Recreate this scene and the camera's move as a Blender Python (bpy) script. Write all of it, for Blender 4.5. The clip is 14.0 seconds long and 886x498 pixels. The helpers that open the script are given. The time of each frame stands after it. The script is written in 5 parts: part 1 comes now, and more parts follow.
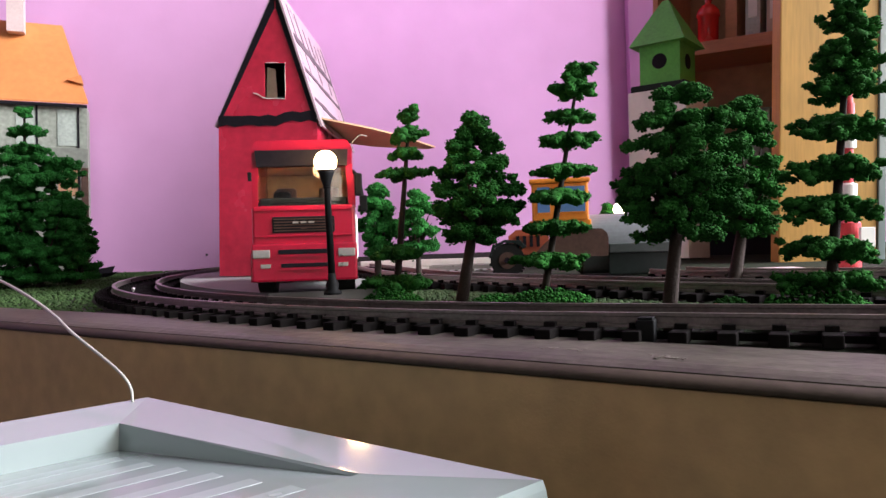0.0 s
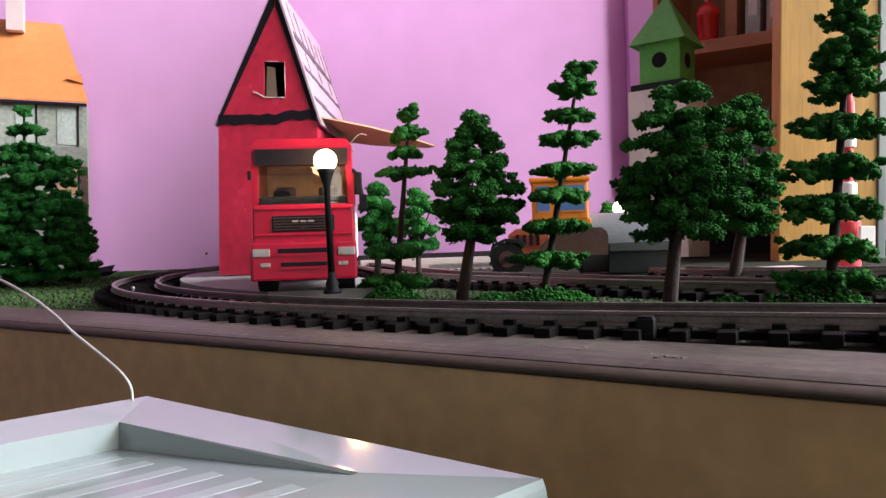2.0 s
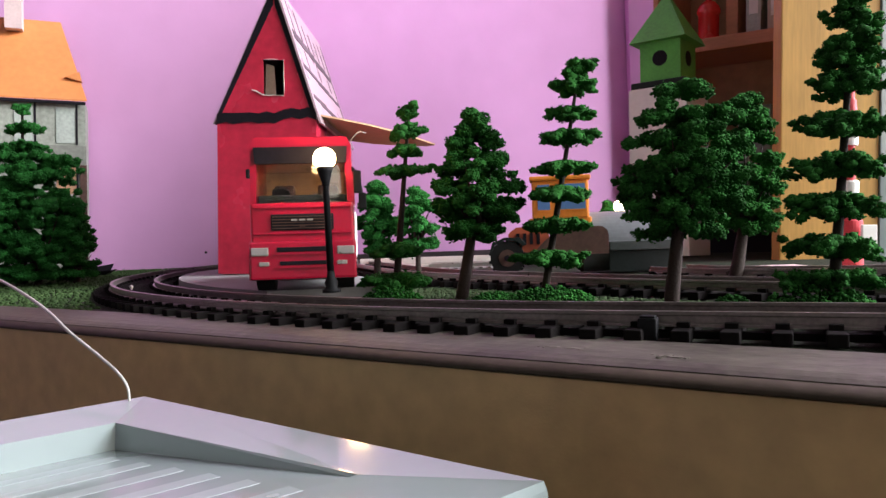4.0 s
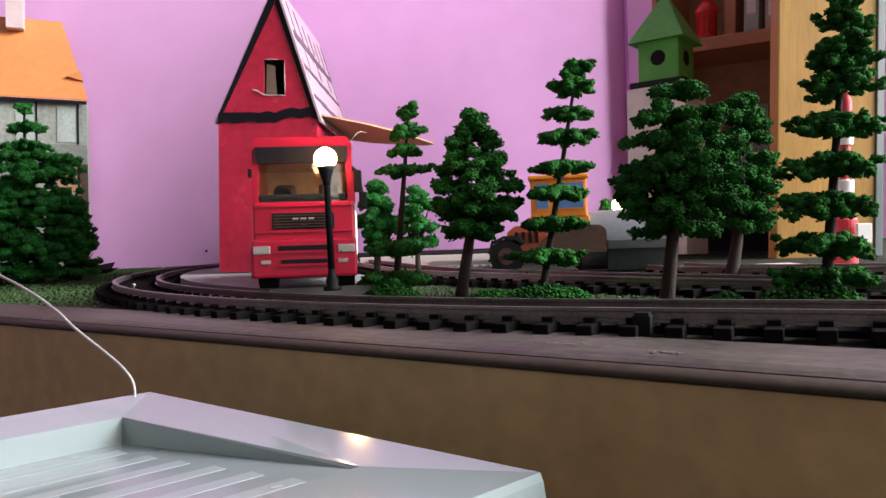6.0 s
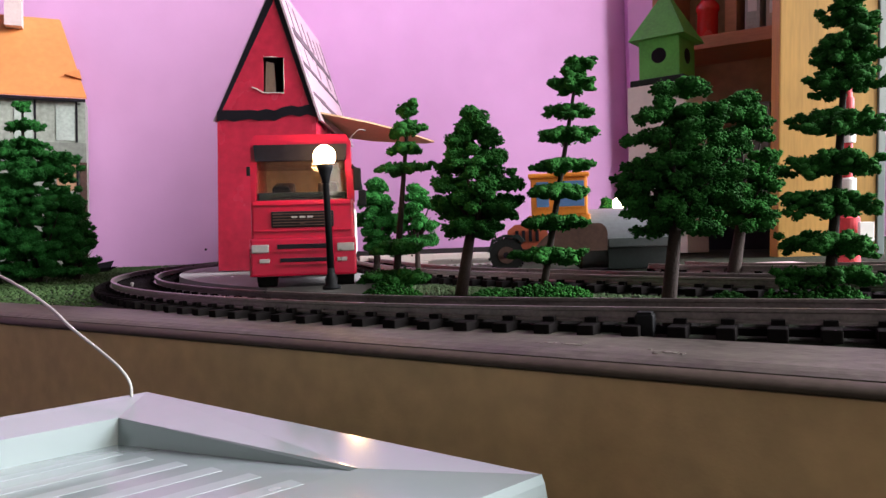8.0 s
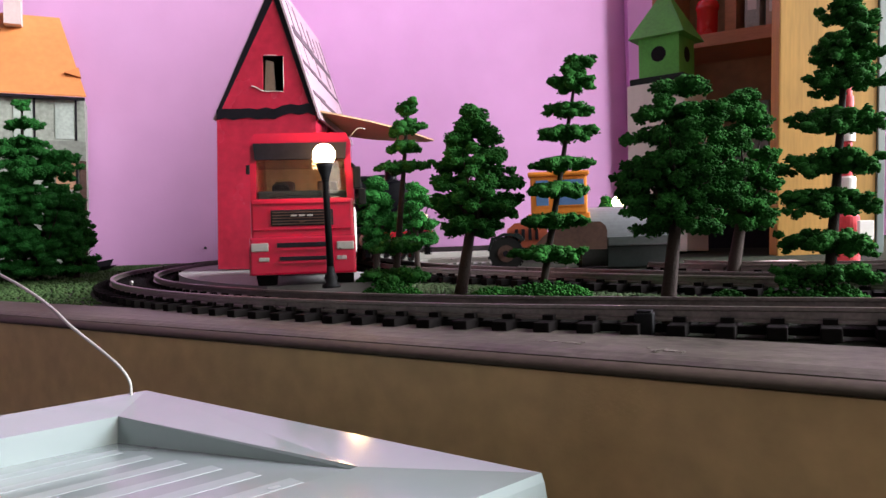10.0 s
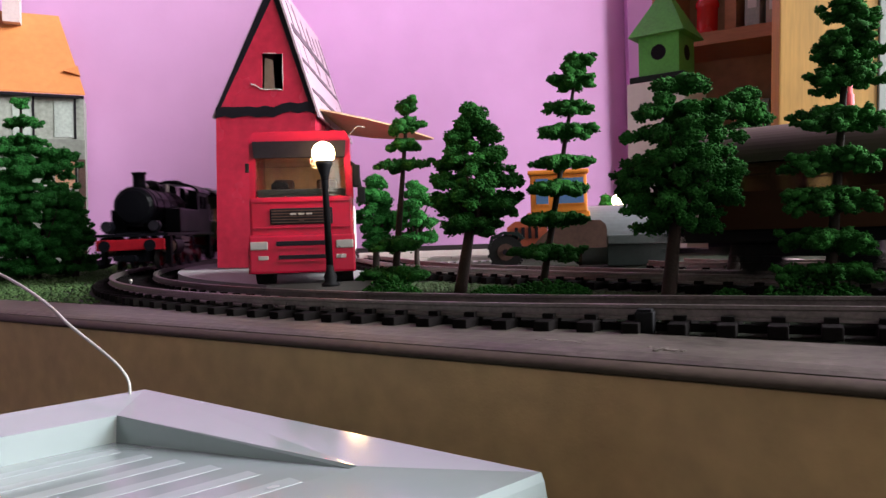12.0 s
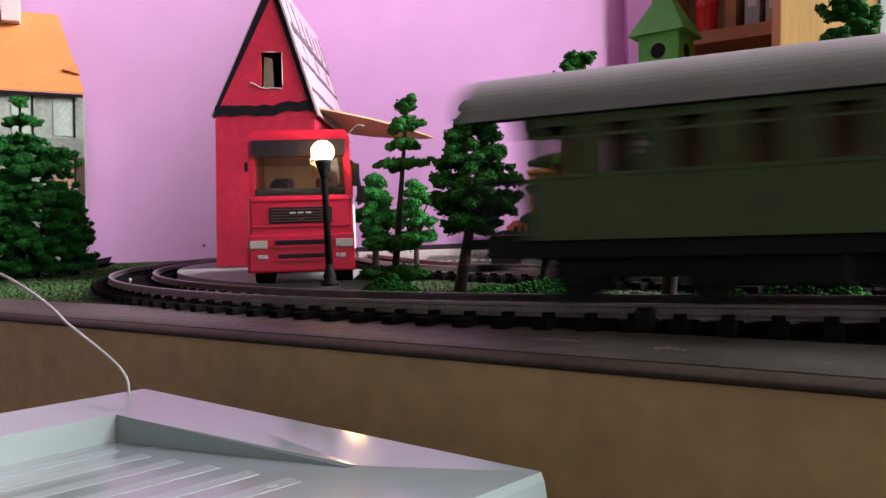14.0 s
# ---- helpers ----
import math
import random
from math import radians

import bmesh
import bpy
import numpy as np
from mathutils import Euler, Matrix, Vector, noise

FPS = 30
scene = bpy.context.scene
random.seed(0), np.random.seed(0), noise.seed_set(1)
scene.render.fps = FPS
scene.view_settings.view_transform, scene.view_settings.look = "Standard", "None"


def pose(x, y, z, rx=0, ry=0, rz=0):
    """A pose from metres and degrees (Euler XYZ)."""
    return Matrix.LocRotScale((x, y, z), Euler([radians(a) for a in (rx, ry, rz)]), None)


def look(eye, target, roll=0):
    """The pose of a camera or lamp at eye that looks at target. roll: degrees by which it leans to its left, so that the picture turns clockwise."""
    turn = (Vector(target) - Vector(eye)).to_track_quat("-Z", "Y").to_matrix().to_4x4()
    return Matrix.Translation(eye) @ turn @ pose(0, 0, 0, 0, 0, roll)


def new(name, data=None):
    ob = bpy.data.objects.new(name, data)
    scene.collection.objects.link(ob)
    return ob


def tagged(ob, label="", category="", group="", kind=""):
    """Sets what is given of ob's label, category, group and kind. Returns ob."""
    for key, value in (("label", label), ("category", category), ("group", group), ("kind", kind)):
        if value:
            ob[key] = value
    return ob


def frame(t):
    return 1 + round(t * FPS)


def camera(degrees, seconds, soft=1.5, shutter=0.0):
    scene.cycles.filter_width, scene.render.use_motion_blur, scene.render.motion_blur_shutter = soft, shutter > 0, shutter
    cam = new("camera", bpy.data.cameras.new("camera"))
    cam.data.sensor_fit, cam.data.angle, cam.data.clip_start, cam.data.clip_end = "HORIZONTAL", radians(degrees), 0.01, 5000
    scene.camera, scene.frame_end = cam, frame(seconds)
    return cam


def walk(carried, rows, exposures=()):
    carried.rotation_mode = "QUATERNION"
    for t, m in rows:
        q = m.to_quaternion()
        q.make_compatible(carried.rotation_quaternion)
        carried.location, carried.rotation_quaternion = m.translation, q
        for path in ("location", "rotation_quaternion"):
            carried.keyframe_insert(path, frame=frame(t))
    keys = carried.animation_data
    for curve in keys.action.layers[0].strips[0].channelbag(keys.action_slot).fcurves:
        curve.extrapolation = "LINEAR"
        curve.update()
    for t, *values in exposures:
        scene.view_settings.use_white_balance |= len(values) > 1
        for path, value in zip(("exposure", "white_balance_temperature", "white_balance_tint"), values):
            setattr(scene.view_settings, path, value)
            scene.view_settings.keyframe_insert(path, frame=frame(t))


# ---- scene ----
cam = camera(60.0, 14.0, soft=1.5, shutter=0.8)
EYE = (0.0, 0.0, 0.0198)


def gaze(yaw, pitch, roll, fwd=0.0):
    """Camera pose: yaw to the left, pitch up and roll, all in degrees, fwd metres towards the scene."""
    return (Matrix.Translation((EYE[0], EYE[1] + fwd, EYE[2])) @ Matrix.Rotation(radians(yaw), 4, "Z")
            @ Matrix.Rotation(radians(90 + pitch), 4, "X") @ Matrix.Rotation(radians(roll), 4, "Z"))


PATH = [
    (0, gaze(0.000, -0.983, -2.05, 0.0000)),
    (0.5, gaze(-0.007, -1.023, -2.05, -0.0001)),
    (1, gaze(-0.009, -1.040, -2.05, -0.0001)),
    (1.5, gaze(-0.011, -1.054, -2.05, -0.0000)),
    (2, gaze(-0.012, -1.067, -2.05, 0.0000)),
    (2.5, gaze(-0.011, -1.098, -2.05, 0.0002)),
    (3, gaze(-0.016, -1.109, -2.05, 0.0003)),
    (3.2, gaze(-0.016, -1.119, -2.05, 0.0004)),
    (5.3, gaze(-0.024, -1.258, -2.05, 0.0031)),
    (5.5, gaze(-0.024, -1.271, -2.05, 0.0031)),
    (6, gaze(-0.058, -1.267, -2.05, -0.0015)),
    (6.5, gaze(-0.062, -1.311, -2.05, -0.0014)),
    (7, gaze(-0.060, -1.325, -2.05, -0.0014)),
    (7.5, gaze(-0.070, -1.348, -2.05, -0.0014)),
    (8, gaze(-0.057, -1.383, -2.05, 0.0001)),
    (10.5, gaze(-0.092, -1.525, -2.05, 0.0001)),
    (11, gaze(-0.103, -1.554, -2.05, 0.0004)),
    (11.5, gaze(-0.108, -1.574, -2.05, 0.0005)),
    (12, gaze(-0.105, -1.612, -2.05, 0.0006)),
    (12.5, gaze(-0.105, -1.617, -2.05, 0.0006)),
    (13, gaze(-0.104, -1.634, -2.05, 0.0006)),
    (13.5, gaze(-0.113, -1.650, -2.05, 0.0007)),
    (14, gaze(-0.134, -1.697, -2.05, 0.0009)),
]
walk(cam, PATH, exposures=[(0, -0.06), (3.2, -0.06), (5.3, -0.17), (6.2, -0.12), (8.0, -0.06), (11.0, -0.06), (12.2, -0.10), (14.0, -0.06)])

# ---- light ----
world = bpy.data.worlds.new("world")
scene.world = world
world.use_nodes = True
wn = world.node_tree
sky = wn.nodes.new("ShaderNodeTexSky")
sky.sky_type, sky.sun_disc = "NISHITA", False
sky.sun_elevation, sky.sun_rotation = radians(35), radians(120)
wn.links.new(sky.outputs[0], wn.nodes["Background"].inputs[0])
wn.nodes["Background"].inputs[1].default_value = 0.08
scene.view_settings.exposure = 0.0


def area_lamp(name, eye, target, w, h, watts, colour):
    la = bpy.data.lights.new(name, "AREA")
    la.shape, la.size, la.size_y, la.energy, la.color = "RECTANGLE", w, h, watts, colour
    ob = new(name, la)
    ob.matrix_world = look(eye, target)
    return ob


area_lamp("window_light", (1.70, 0.10, 0.85), (-0.2, 0.60, 0.05), 1.2, 0.9, 166, (0.95, 0.97, 1.0))
# Added fill from the south, mainly for the board front; its source is invented.
area_lamp("south_fill_light", (0.85, -0.76, 0.42), (0.10, 0.10, 0.0), 0.6, 0.6, 4.6, (1.0, 0.93, 0.82))


# ---- materials ----
def mat(name, colour, rough=0.6, metal=0.0, var=0.25, scale=60.0, bump=0.0, bump_scale=None, second=None, coat=0.0, spec=0.5, stretch=(1, 1, 1), random_vary=0.0):
    m = bpy.data.materials.new(name)
    m.use_nodes = True
    nt = m.node_tree
    b = nt.nodes["Principled BSDF"]
    b.inputs["Metallic"].default_value = metal
    b.inputs["Coat Weight"].default_value = coat
    b.inputs["Coat Roughness"].default_value = 0.08
    b.inputs["Specular IOR Level"].default_value = spec
    tc = nt.nodes.new("ShaderNodeTexCoord")
    mp = nt.nodes.new("ShaderNodeMapping")
    mp.inputs["Scale"].default_value = stretch
    nt.links.new(tc.outputs["Object"], mp.inputs[0])
    big = nt.nodes.new("ShaderNodeTexNoise")
    big.inputs["Scale"].default_value, big.inputs["Detail"].default_value = scale, 4
    fine = nt.nodes.new("ShaderNodeTexNoise")
    fine.inputs["Scale"].default_value, fine.inputs["Detail"].default_value = scale * 9, 6
    for n in (big, fine):
        nt.links.new(mp.outputs[0], n.inputs["Vector"])
    mixn = nt.nodes.new("ShaderNodeMath")
    mixn.operation = "MULTIPLY_ADD"
    nt.links.new(fine.outputs[0], mixn.inputs[0])
    mixn.inputs[1].default_value = 0.5
    half = nt.nodes.new("ShaderNodeMath")
    half.operation = "MULTIPLY"
    half.inputs[1].default_value = 0.5
    nt.links.new(big.outputs[0], half.inputs[0])
    nt.links.new(half.outputs[0], mixn.inputs[2])
    ramp = nt.nodes.new("ShaderNodeValToRGB")
    ramp.color_ramp.elements[0].position, ramp.color_ramp.elements[1].position = 0.32, 0.68
    c0 = [max(0, c * (1 - var)) for c in colour]
    c1 = list(second) if second else [min(1, c * (1 + var)) for c in colour]
    ramp.color_ramp.elements[0].color = (*c0, 1)
    ramp.color_ramp.elements[1].color = (*c1, 1)
    nt.links.new(mixn.outputs[0], ramp.inputs[0])
    out = ramp.outputs[0]
    if random_vary:
        info = nt.nodes.new("ShaderNodeObjectInfo")
        hsv = nt.nodes.new("ShaderNodeHueSaturation")
        mr = nt.nodes.new("ShaderNodeMapRange")
        mr.inputs[3].default_value, mr.inputs[4].default_value = 1 - random_vary, 1 + random_vary
        nt.links.new(info.outputs["Random"], mr.inputs[0])
        nt.links.new(mr.outputs[0], hsv.inputs["Value"])
        nt.links.new(out, hsv.inputs["Color"])
        out = hsv.outputs[0]
    nt.links.new(out, b.inputs["Base Color"])
    rr = nt.nodes.new("ShaderNodeMapRange")
    rr.inputs[3].default_value, rr.inputs[4].default_value = max(0.03, rough - 0.12), min(1, rough + 0.12)
    nt.links.new(big.outputs[0], rr.inputs[0])
    nt.links.new(rr.outputs[0], b.inputs["Roughness"])
    if bump:
        bn = nt.nodes.new("ShaderNodeTexNoise")
        bn.inputs["Scale"].default_value, bn.inputs["Detail"].default_value = bump_scale or scale * 8, 5
        nt.links.new(mp.outputs[0], bn.inputs["Vector"])
        bu = nt.nodes.new("ShaderNodeBump")
        bu.inputs["Strength"].default_value, bu.inputs["Distance"].default_value = bump, 0.0006
        nt.links.new(bn.outputs[0], bu.inputs["Height"])
        nt.links.new(bu.outputs[0], b.inputs["Normal"])
    return m


def glow(name, colour, strength):
    m = bpy.data.materials.new(name)
    m.use_nodes = True
    b = m.node_tree.nodes["Principled BSDF"]
    b.inputs["Base Color"].default_value = (*colour, 1)
    b.inputs["Emission Color"].default_value = (*colour, 1)
    b.inputs["Emission Strength"].default_value = strength
    return m


def glass(name, colour=(0.8, 0.85, 0.85), rough=0.03, ior=1.45):
    m = bpy.data.materials.new(name)
    m.use_nodes = True
    b = m.node_tree.nodes["Principled BSDF"]
    b.inputs["Base Color"].default_value = (*colour, 1)
    b.inputs["Transmission Weight"].default_value = 1.0
    b.inputs["Roughness"].default_value = rough
    b.inputs["IOR"].default_value = ior
    return m


M = {
    "wall": mat("purple_wall_paint", (0.70, 0.360, 0.648), 0.85, var=0.05, scale=3, bump=0.08, bump_scale=300),
    "white_wall": mat("grey_wall_paint", (0.135, 0.142, 0.13), 0.85, var=0.05, scale=3),
    "floor": mat("room_floor_wood", (0.2, 0.12, 0.07), 0.6, scale=8),
    "grassbase": mat("dark_scatter_base", (0.016, 0.020, 0.012), 0.95, var=0.5, scale=150, bump=0.8, spec=0.1),
    "grass": mat("static_grass", (0.022, 0.055, 0.018), 0.9, var=0.5, scale=90, second=(0.055, 0.095, 0.032), spec=0.1),
    "strip": mat("edge_moulding_plastic", (0.050, 0.043, 0.035), 0.50, var=0.45, scale=40, bump=0.45, second=(0.085, 0.074, 0.060), spec=0.28),
    # Darker than the strip: the lip's downward shade is put into the colour.
    "lip": mat("shaded_edge_lip", (0.040, 0.030, 0.022), 0.6, var=0.3, scale=60, spec=0.12),
    "face": mat("tan_board_front", (0.37, 0.24, 0.104), 0.6, var=0.22, scale=22, bump=0.08, bump_scale=1400),
    "road": mat("grey_card_road", (0.22, 0.21, 0.21), 0.8, var=0.12, scale=60, bump=0.15),
    "rail": mat("brass_nickel_rail", (0.20, 0.17, 0.162), 0.32, metal=0.7, var=0.35, scale=140),
    "sleeper": mat("black_plastic_sleeper", (0.006, 0.005, 0.005), 0.85, var=0.3, scale=120, random_vary=0.3, spec=0.03),
    "wheelsteel": mat("dark_wheel_steel", (0.05, 0.045, 0.045), 0.4, metal=0.6, var=0.3, scale=140),
    "rib": mat("pale_plastic_rib", (0.24, 0.285, 0.285), 0.25, var=0.05, scale=40),
    "leaf": mat("dark_green_foam_foliage", (0.0085, 0.043, 0.009), 0.95, var=0.6, scale=160, second=(0.029, 0.138, 0.024), spec=0.06),
    "leaf2": mat("mid_green_foam_foliage", (0.009, 0.056, 0.012), 0.95, var=0.55, scale=160, second=(0.032, 0.175, 0.034), spec=0.06),
    "grasspale": mat("pale_lichen_scatter", (0.018, 0.038, 0.014), 0.95, var=0.5, scale=150, second=(0.055, 0.085, 0.038), spec=0.1),
    "greycard2": mat("darker_grey_card", (0.2, 0.205, 0.18), 0.75, var=0.3, scale=40),
    "roofpink": mat("pale_pink_card", (0.55, 0.42, 0.42), 0.7, var=0.12, scale=60),
    "darkroof": mat("dark_brown_grey_roof", (0.06, 0.044, 0.036), 0.55, var=0.2, scale=60, spec=0.2),
    "scuff": mat("pale_scuffed_plastic", (0.3, 0.27, 0.25), 0.5, var=0.5, scale=600, second=(0.16, 0.13, 0.11)),
    "trunk": mat("dark_plastic_trunk", (0.018, 0.013, 0.010), 0.75, var=0.4, scale=200, bump=0.3, spec=0.12),
    "trunk2": mat("brown_wire_trunk", (0.026, 0.017, 0.014), 0.8, var=0.35, scale=200, bump=0.4, spec=0.2),
    "red": mat("glossy_red_card", (0.47, 0.017, 0.047), 0.26, var=0.28, scale=28, coat=0.3, bump=0.25, bump_scale=60),
    "truckred": mat("red_truck_plastic", (0.40, 0.006, 0.031), 0.22, var=0.06, scale=80, coat=0.5),
    "ink": mat("black_marker_ink", (0.010, 0.008, 0.012), 0.6, var=0.35, scale=90, spec=0.12),
    "grey_ink": mat("grey_pencil_roof_lines", (0.10, 0.07, 0.09), 0.9, var=0.4, scale=200, spec=0.05),
    "roofcard": mat("pink_white_glossy_roof_card", (0.43, 0.31, 0.35), 0.3, var=0.12, scale=50, coat=0.3),
    "card": mat("brown_cardboard", (0.4, 0.23, 0.13), 0.8, var=0.15, scale=60),
    "beige": mat("beige_card_inside", (0.4, 0.33, 0.25), 0.8, var=0.15, scale=70),
    "black": mat("black_plastic", (0.007, 0.007, 0.008), 0.6, var=0.3, scale=120, spec=0.12),
    "rubber": mat("black_rubber", (0.012, 0.012, 0.012), 0.8, var=0.3, scale=200, spec=0.15),
    "chrome": mat("dull_silver_plastic", (0.5, 0.48, 0.45), 0.3, metal=0.6, var=0.1, scale=150),
    "white": mat("white_plastic", (0.205, 0.245, 0.245), 0.14, var=0.03, scale=20, coat=0.4),
    "whitecard": mat("white_card", (0.72, 0.7, 0.66), 0.7, var=0.06, scale=40),
    "greypane": mat("pale_grey_green_card", (0.36, 0.4, 0.36), 0.7, var=0.25, scale=60),
    "orange": mat("orange_card_roof", (0.60, 0.215, 0.065), 0.7, var=0.12, scale=25, bump=0.1),
    "greycard": mat("grey_green_washed_card", (0.27, 0.285, 0.245), 0.75, var=0.40, scale=40),
    "locoblack": mat("satin_black_loco", (0.0035, 0.0035, 0.005), 0.34, var=0.4, scale=90, spec=0.05),
    "locored": mat("red_loco_paint", (0.22, 0.006, 0.012), 0.5, var=0.2, scale=90, spec=0.08),
    "coachgreen": mat("bottle_green_coach", (0.044, 0.060, 0.024), 0.5, var=0.25, scale=60, spec=0.2),
    "coachroof": mat("grey_coach_roof", (0.15, 0.145, 0.135), 0.5, var=0.2, scale=60, spec=0.4),
    "brown": mat("red_brown_coach", (0.055, 0.024, 0.013), 0.6, var=0.25, scale=60, spec=0.06),
    "steel": mat("pale_steel_rods", (0.22, 0.175, 0.135), 0.4, metal=0.4, var=0.15, scale=120),
    "pine": mat("varnished_pine", (0.42, 0.225, 0.048), 0.45, var=0.25, scale=12, stretch=(6, 6, 0.5), bump=0.05),
    "shelfwood": mat("reddish_wood_shelf", (0.45, 0.19, 0.09), 0.5, var=0.2, scale=14, stretch=(1, 5, 5)),
    "darkwood": mat("dark_wood_inside", (0.42, 0.22, 0.11), 0.6, var=0.25, scale=14),
    "greenpaint": mat("green_painted_wood", (0.09, 0.38, 0.06), 0.5, var=0.2, scale=60, bump=0.2),
    "redpot": mat("red_glossy_plastic", (0.65, 0.02, 0.02), 0.25, var=0.08, scale=60, coat=0.4),
    "yellow": mat("orange_yellow_machine", (0.62, 0.2, 0.02), 0.4, var=0.15, scale=80),
    "orangered": mat("faded_orange_machine", (0.36, 0.075, 0.03), 0.5, var=0.15, scale=80),
    "steelgrey": mat("grey_steel_drum", (0.2, 0.215, 0.23), 0.35, metal=0.4, var=0.12, scale=60),
    "darkdrum": mat("grey_green_scraper", (0.05, 0.06, 0.058), 0.4, var=0.2, scale=80, spec=0.3),
    "darkgrey": mat("dark_grey_green_plastic", (0.013, 0.018, 0.017), 0.5, var=0.25, scale=80, spec=0.15),
    "brownframe": mat("brown_grey_frame", (0.075, 0.042, 0.033), 0.55, var=0.3, scale=80, spec=0.2),
    "blueglass": mat("blue_tinted_window", (0.08, 0.16, 0.32), 0.12, var=0.1, scale=50),
    "stripered": mat("red_stripe_paint", (0.5, 0.03, 0.04), 0.5, var=0.15, scale=90),
    "wire": mat("white_wire_sleeve", (0.34, 0.33, 0.31), 0.4, var=0.08, scale=90),
    "globe": glow("lit_globe", (1.0, 0.62, 0.27), 60.0),
    "bulb": glow("lit_bulb", (1.0, 0.66, 0.34), 40.0),
    "headlight": glow("lit_headlight", (1.0, 0.78, 0.45), 9.0),
    "cabglass": glass("clear_cab_glass", (0.75, 0.72, 0.66)),
    "coachglass": glass("thin_coach_glazing", (0.7, 0.72, 0.68), 0.05, 1.1),
    # Tan colour stands in for warm street-lamp light inside the cab.
    "interior": mat("lamplit_tan_interior", (0.62, 0.46, 0.28), 0.7, var=0.3, scale=60),
}


# ---- mesh helpers ----
def bm_obj(name, bm, material=None, parent=None, label="", smooth=False):
    me = bpy.data.meshes.new(name)
    bmesh.ops.recalc_face_normals(bm, faces=bm.faces)
    bm.to_mesh(me)
    bm.free()
    if material:
        me.materials.append(material)
    if smooth:
        me.shade_smooth()
    ob = new(name, me)
    if parent:
        ob.parent = parent
    if label:
        ob["label"] = label
    return ob


def part(name, bm, material, parent, label="", smooth=False):
    return bm_obj(name, bm, material, parent, label, smooth)


def thing(name, m, label, category, group="", kind=""):
    ob = new(name)
    ob.empty_display_size = 0.01
    ob.matrix_world = m
    return tagged(ob, label, category, group, kind)


def box(x0, y0, z0, x1, y1, z1, bevel=0.0, bm=None):
    b = bm or bmesh.new()
    r = bmesh.ops.create_cube(b, size=1.0)
    for v in r["verts"]:
        v.co = Vector(((x0 + x1) / 2 + v.co.x * (x1 - x0), (y0 + y1) / 2 + v.co.y * (y1 - y0), (z0 + z1) / 2 + v.co.z * (z1 - z0)))
    if bevel:
        es = list({e for v in r["verts"] for e in v.link_edges})
        bmesh.ops.bevel(b, geom=es, offset=bevel, segments=2, affect="EDGES", profile=0.6)
    return b


def cyl(r0, r1, p0, p1, seg=20, bm=None, caps=True):
    """A cone or cylinder from p0 to p1."""
    b = bm or bmesh.new()
    p0, p1 = Vector(p0), Vector(p1)
    d = p1 - p0
    m = Matrix.Translation((p0 + p1) / 2) @ d.to_track_quat("Z", "Y").to_matrix().to_4x4()
    bmesh.ops.create_cone(b, cap_ends=caps, segments=seg, radius1=r0, radius2=r1, depth=d.length, matrix=m)
    return b


def ball(r, at, sub=2, bm=None, squash=(1, 1, 1)):
    b = bm or bmesh.new()
    bmesh.ops.create_icosphere(b, subdivisions=sub, radius=r, matrix=Matrix.Translation(at) @ Matrix.Diagonal((*squash, 1)))
    return b


def prism(profile, y0, y1, axis="Y", bm=None):
    """A closed profile of (a, b) pairs pushed from y0 to y1 along an axis."""
    b = bm or bmesh.new()

    def place(a, c, d):
        return {"Y": (a, d, c), "X": (d, a, c), "Z": (a, c, d)}[axis]
    lo = [b.verts.new(place(a, c, y0)) for a, c in profile]
    hi = [b.verts.new(place(a, c, y1)) for a, c in profile]
    b.faces.new(lo)
    b.faces.new(hi[::-1])
    n = len(profile)
    for i in range(n):
        b.faces.new((lo[i], lo[(i + 1) % n], hi[(i + 1) % n], hi[i]))
    return b


def lathe(profile, at=(0, 0, 0), seg=24, bm=None):
    """Turns a list of (radius, height) about the z axis."""
    b = bm or bmesh.new()
    rings = []
    for r, z in profile:
        rings.append([b.verts.new((at[0] + r * math.cos(2 * math.pi * i / seg), at[1] + r * math.sin(2 * math.pi * i / seg), at[2] + z)) for i in range(seg)])
    for a, c in zip(rings, rings[1:]):
        for i in range(seg):
            b.faces.new((a[i], a[(i + 1) % seg], c[(i + 1) % seg], c[i]))
    b.faces.new(rings[0][::-1])
    b.faces.new(rings[-1])
    return b


def tube(points, r, seg=8, bm=None):
    b = bm or bmesh.new()
    pts = [Vector(p) for p in points]
    rings = []
    for i, p in enumerate(pts):
        d = (pts[min(i + 1, len(pts) - 1)] - pts[max(i - 1, 0)]).normalized()
        q = d.to_track_quat("Z", "Y")
        rr = r(i / (len(pts) - 1)) if callable(r) else r
        rings.append([b.verts.new(p + q @ Vector((rr * math.cos(2 * math.pi * k / seg), rr * math.sin(2 * math.pi * k / seg), 0))) for k in range(seg)])
    for a, c in zip(rings, rings[1:]):
        for k in range(seg):
            b.faces.new((a[k], a[(k + 1) % seg], c[(k + 1) % seg], c[k]))
    b.faces.new(rings[0][::-1])
    b.faces.new(rings[-1])
    return b


def spline(pts, n):
    """n points on a smooth curve through pts."""
    p = [Vector(q) for q in pts]
    p = [p[0] * 2 - p[1]] + p + [p[-1] * 2 - p[-2]]
    out = []
    for i in range(n):
        u = i / (n - 1) * (len(p) - 3)
        k = min(int(u), len(p) - 4)
        f = u - k
        a, b, c, d = p[k:k + 4]
        out.append(0.5 * ((2 * b) + (c - a) * f + (2 * a - 5 * b + 4 * c - d) * f * f + (3 * b - a - 3 * c + d) * f ** 3))
    return out


# ---- the room ----
GROUND = 0.0
RAIL_TOP = 0.0048


def setting(name, bm, material, label=""):
    ob = bm_obj(name, bm, material)
    return tagged(ob, label, "", "", "structure")


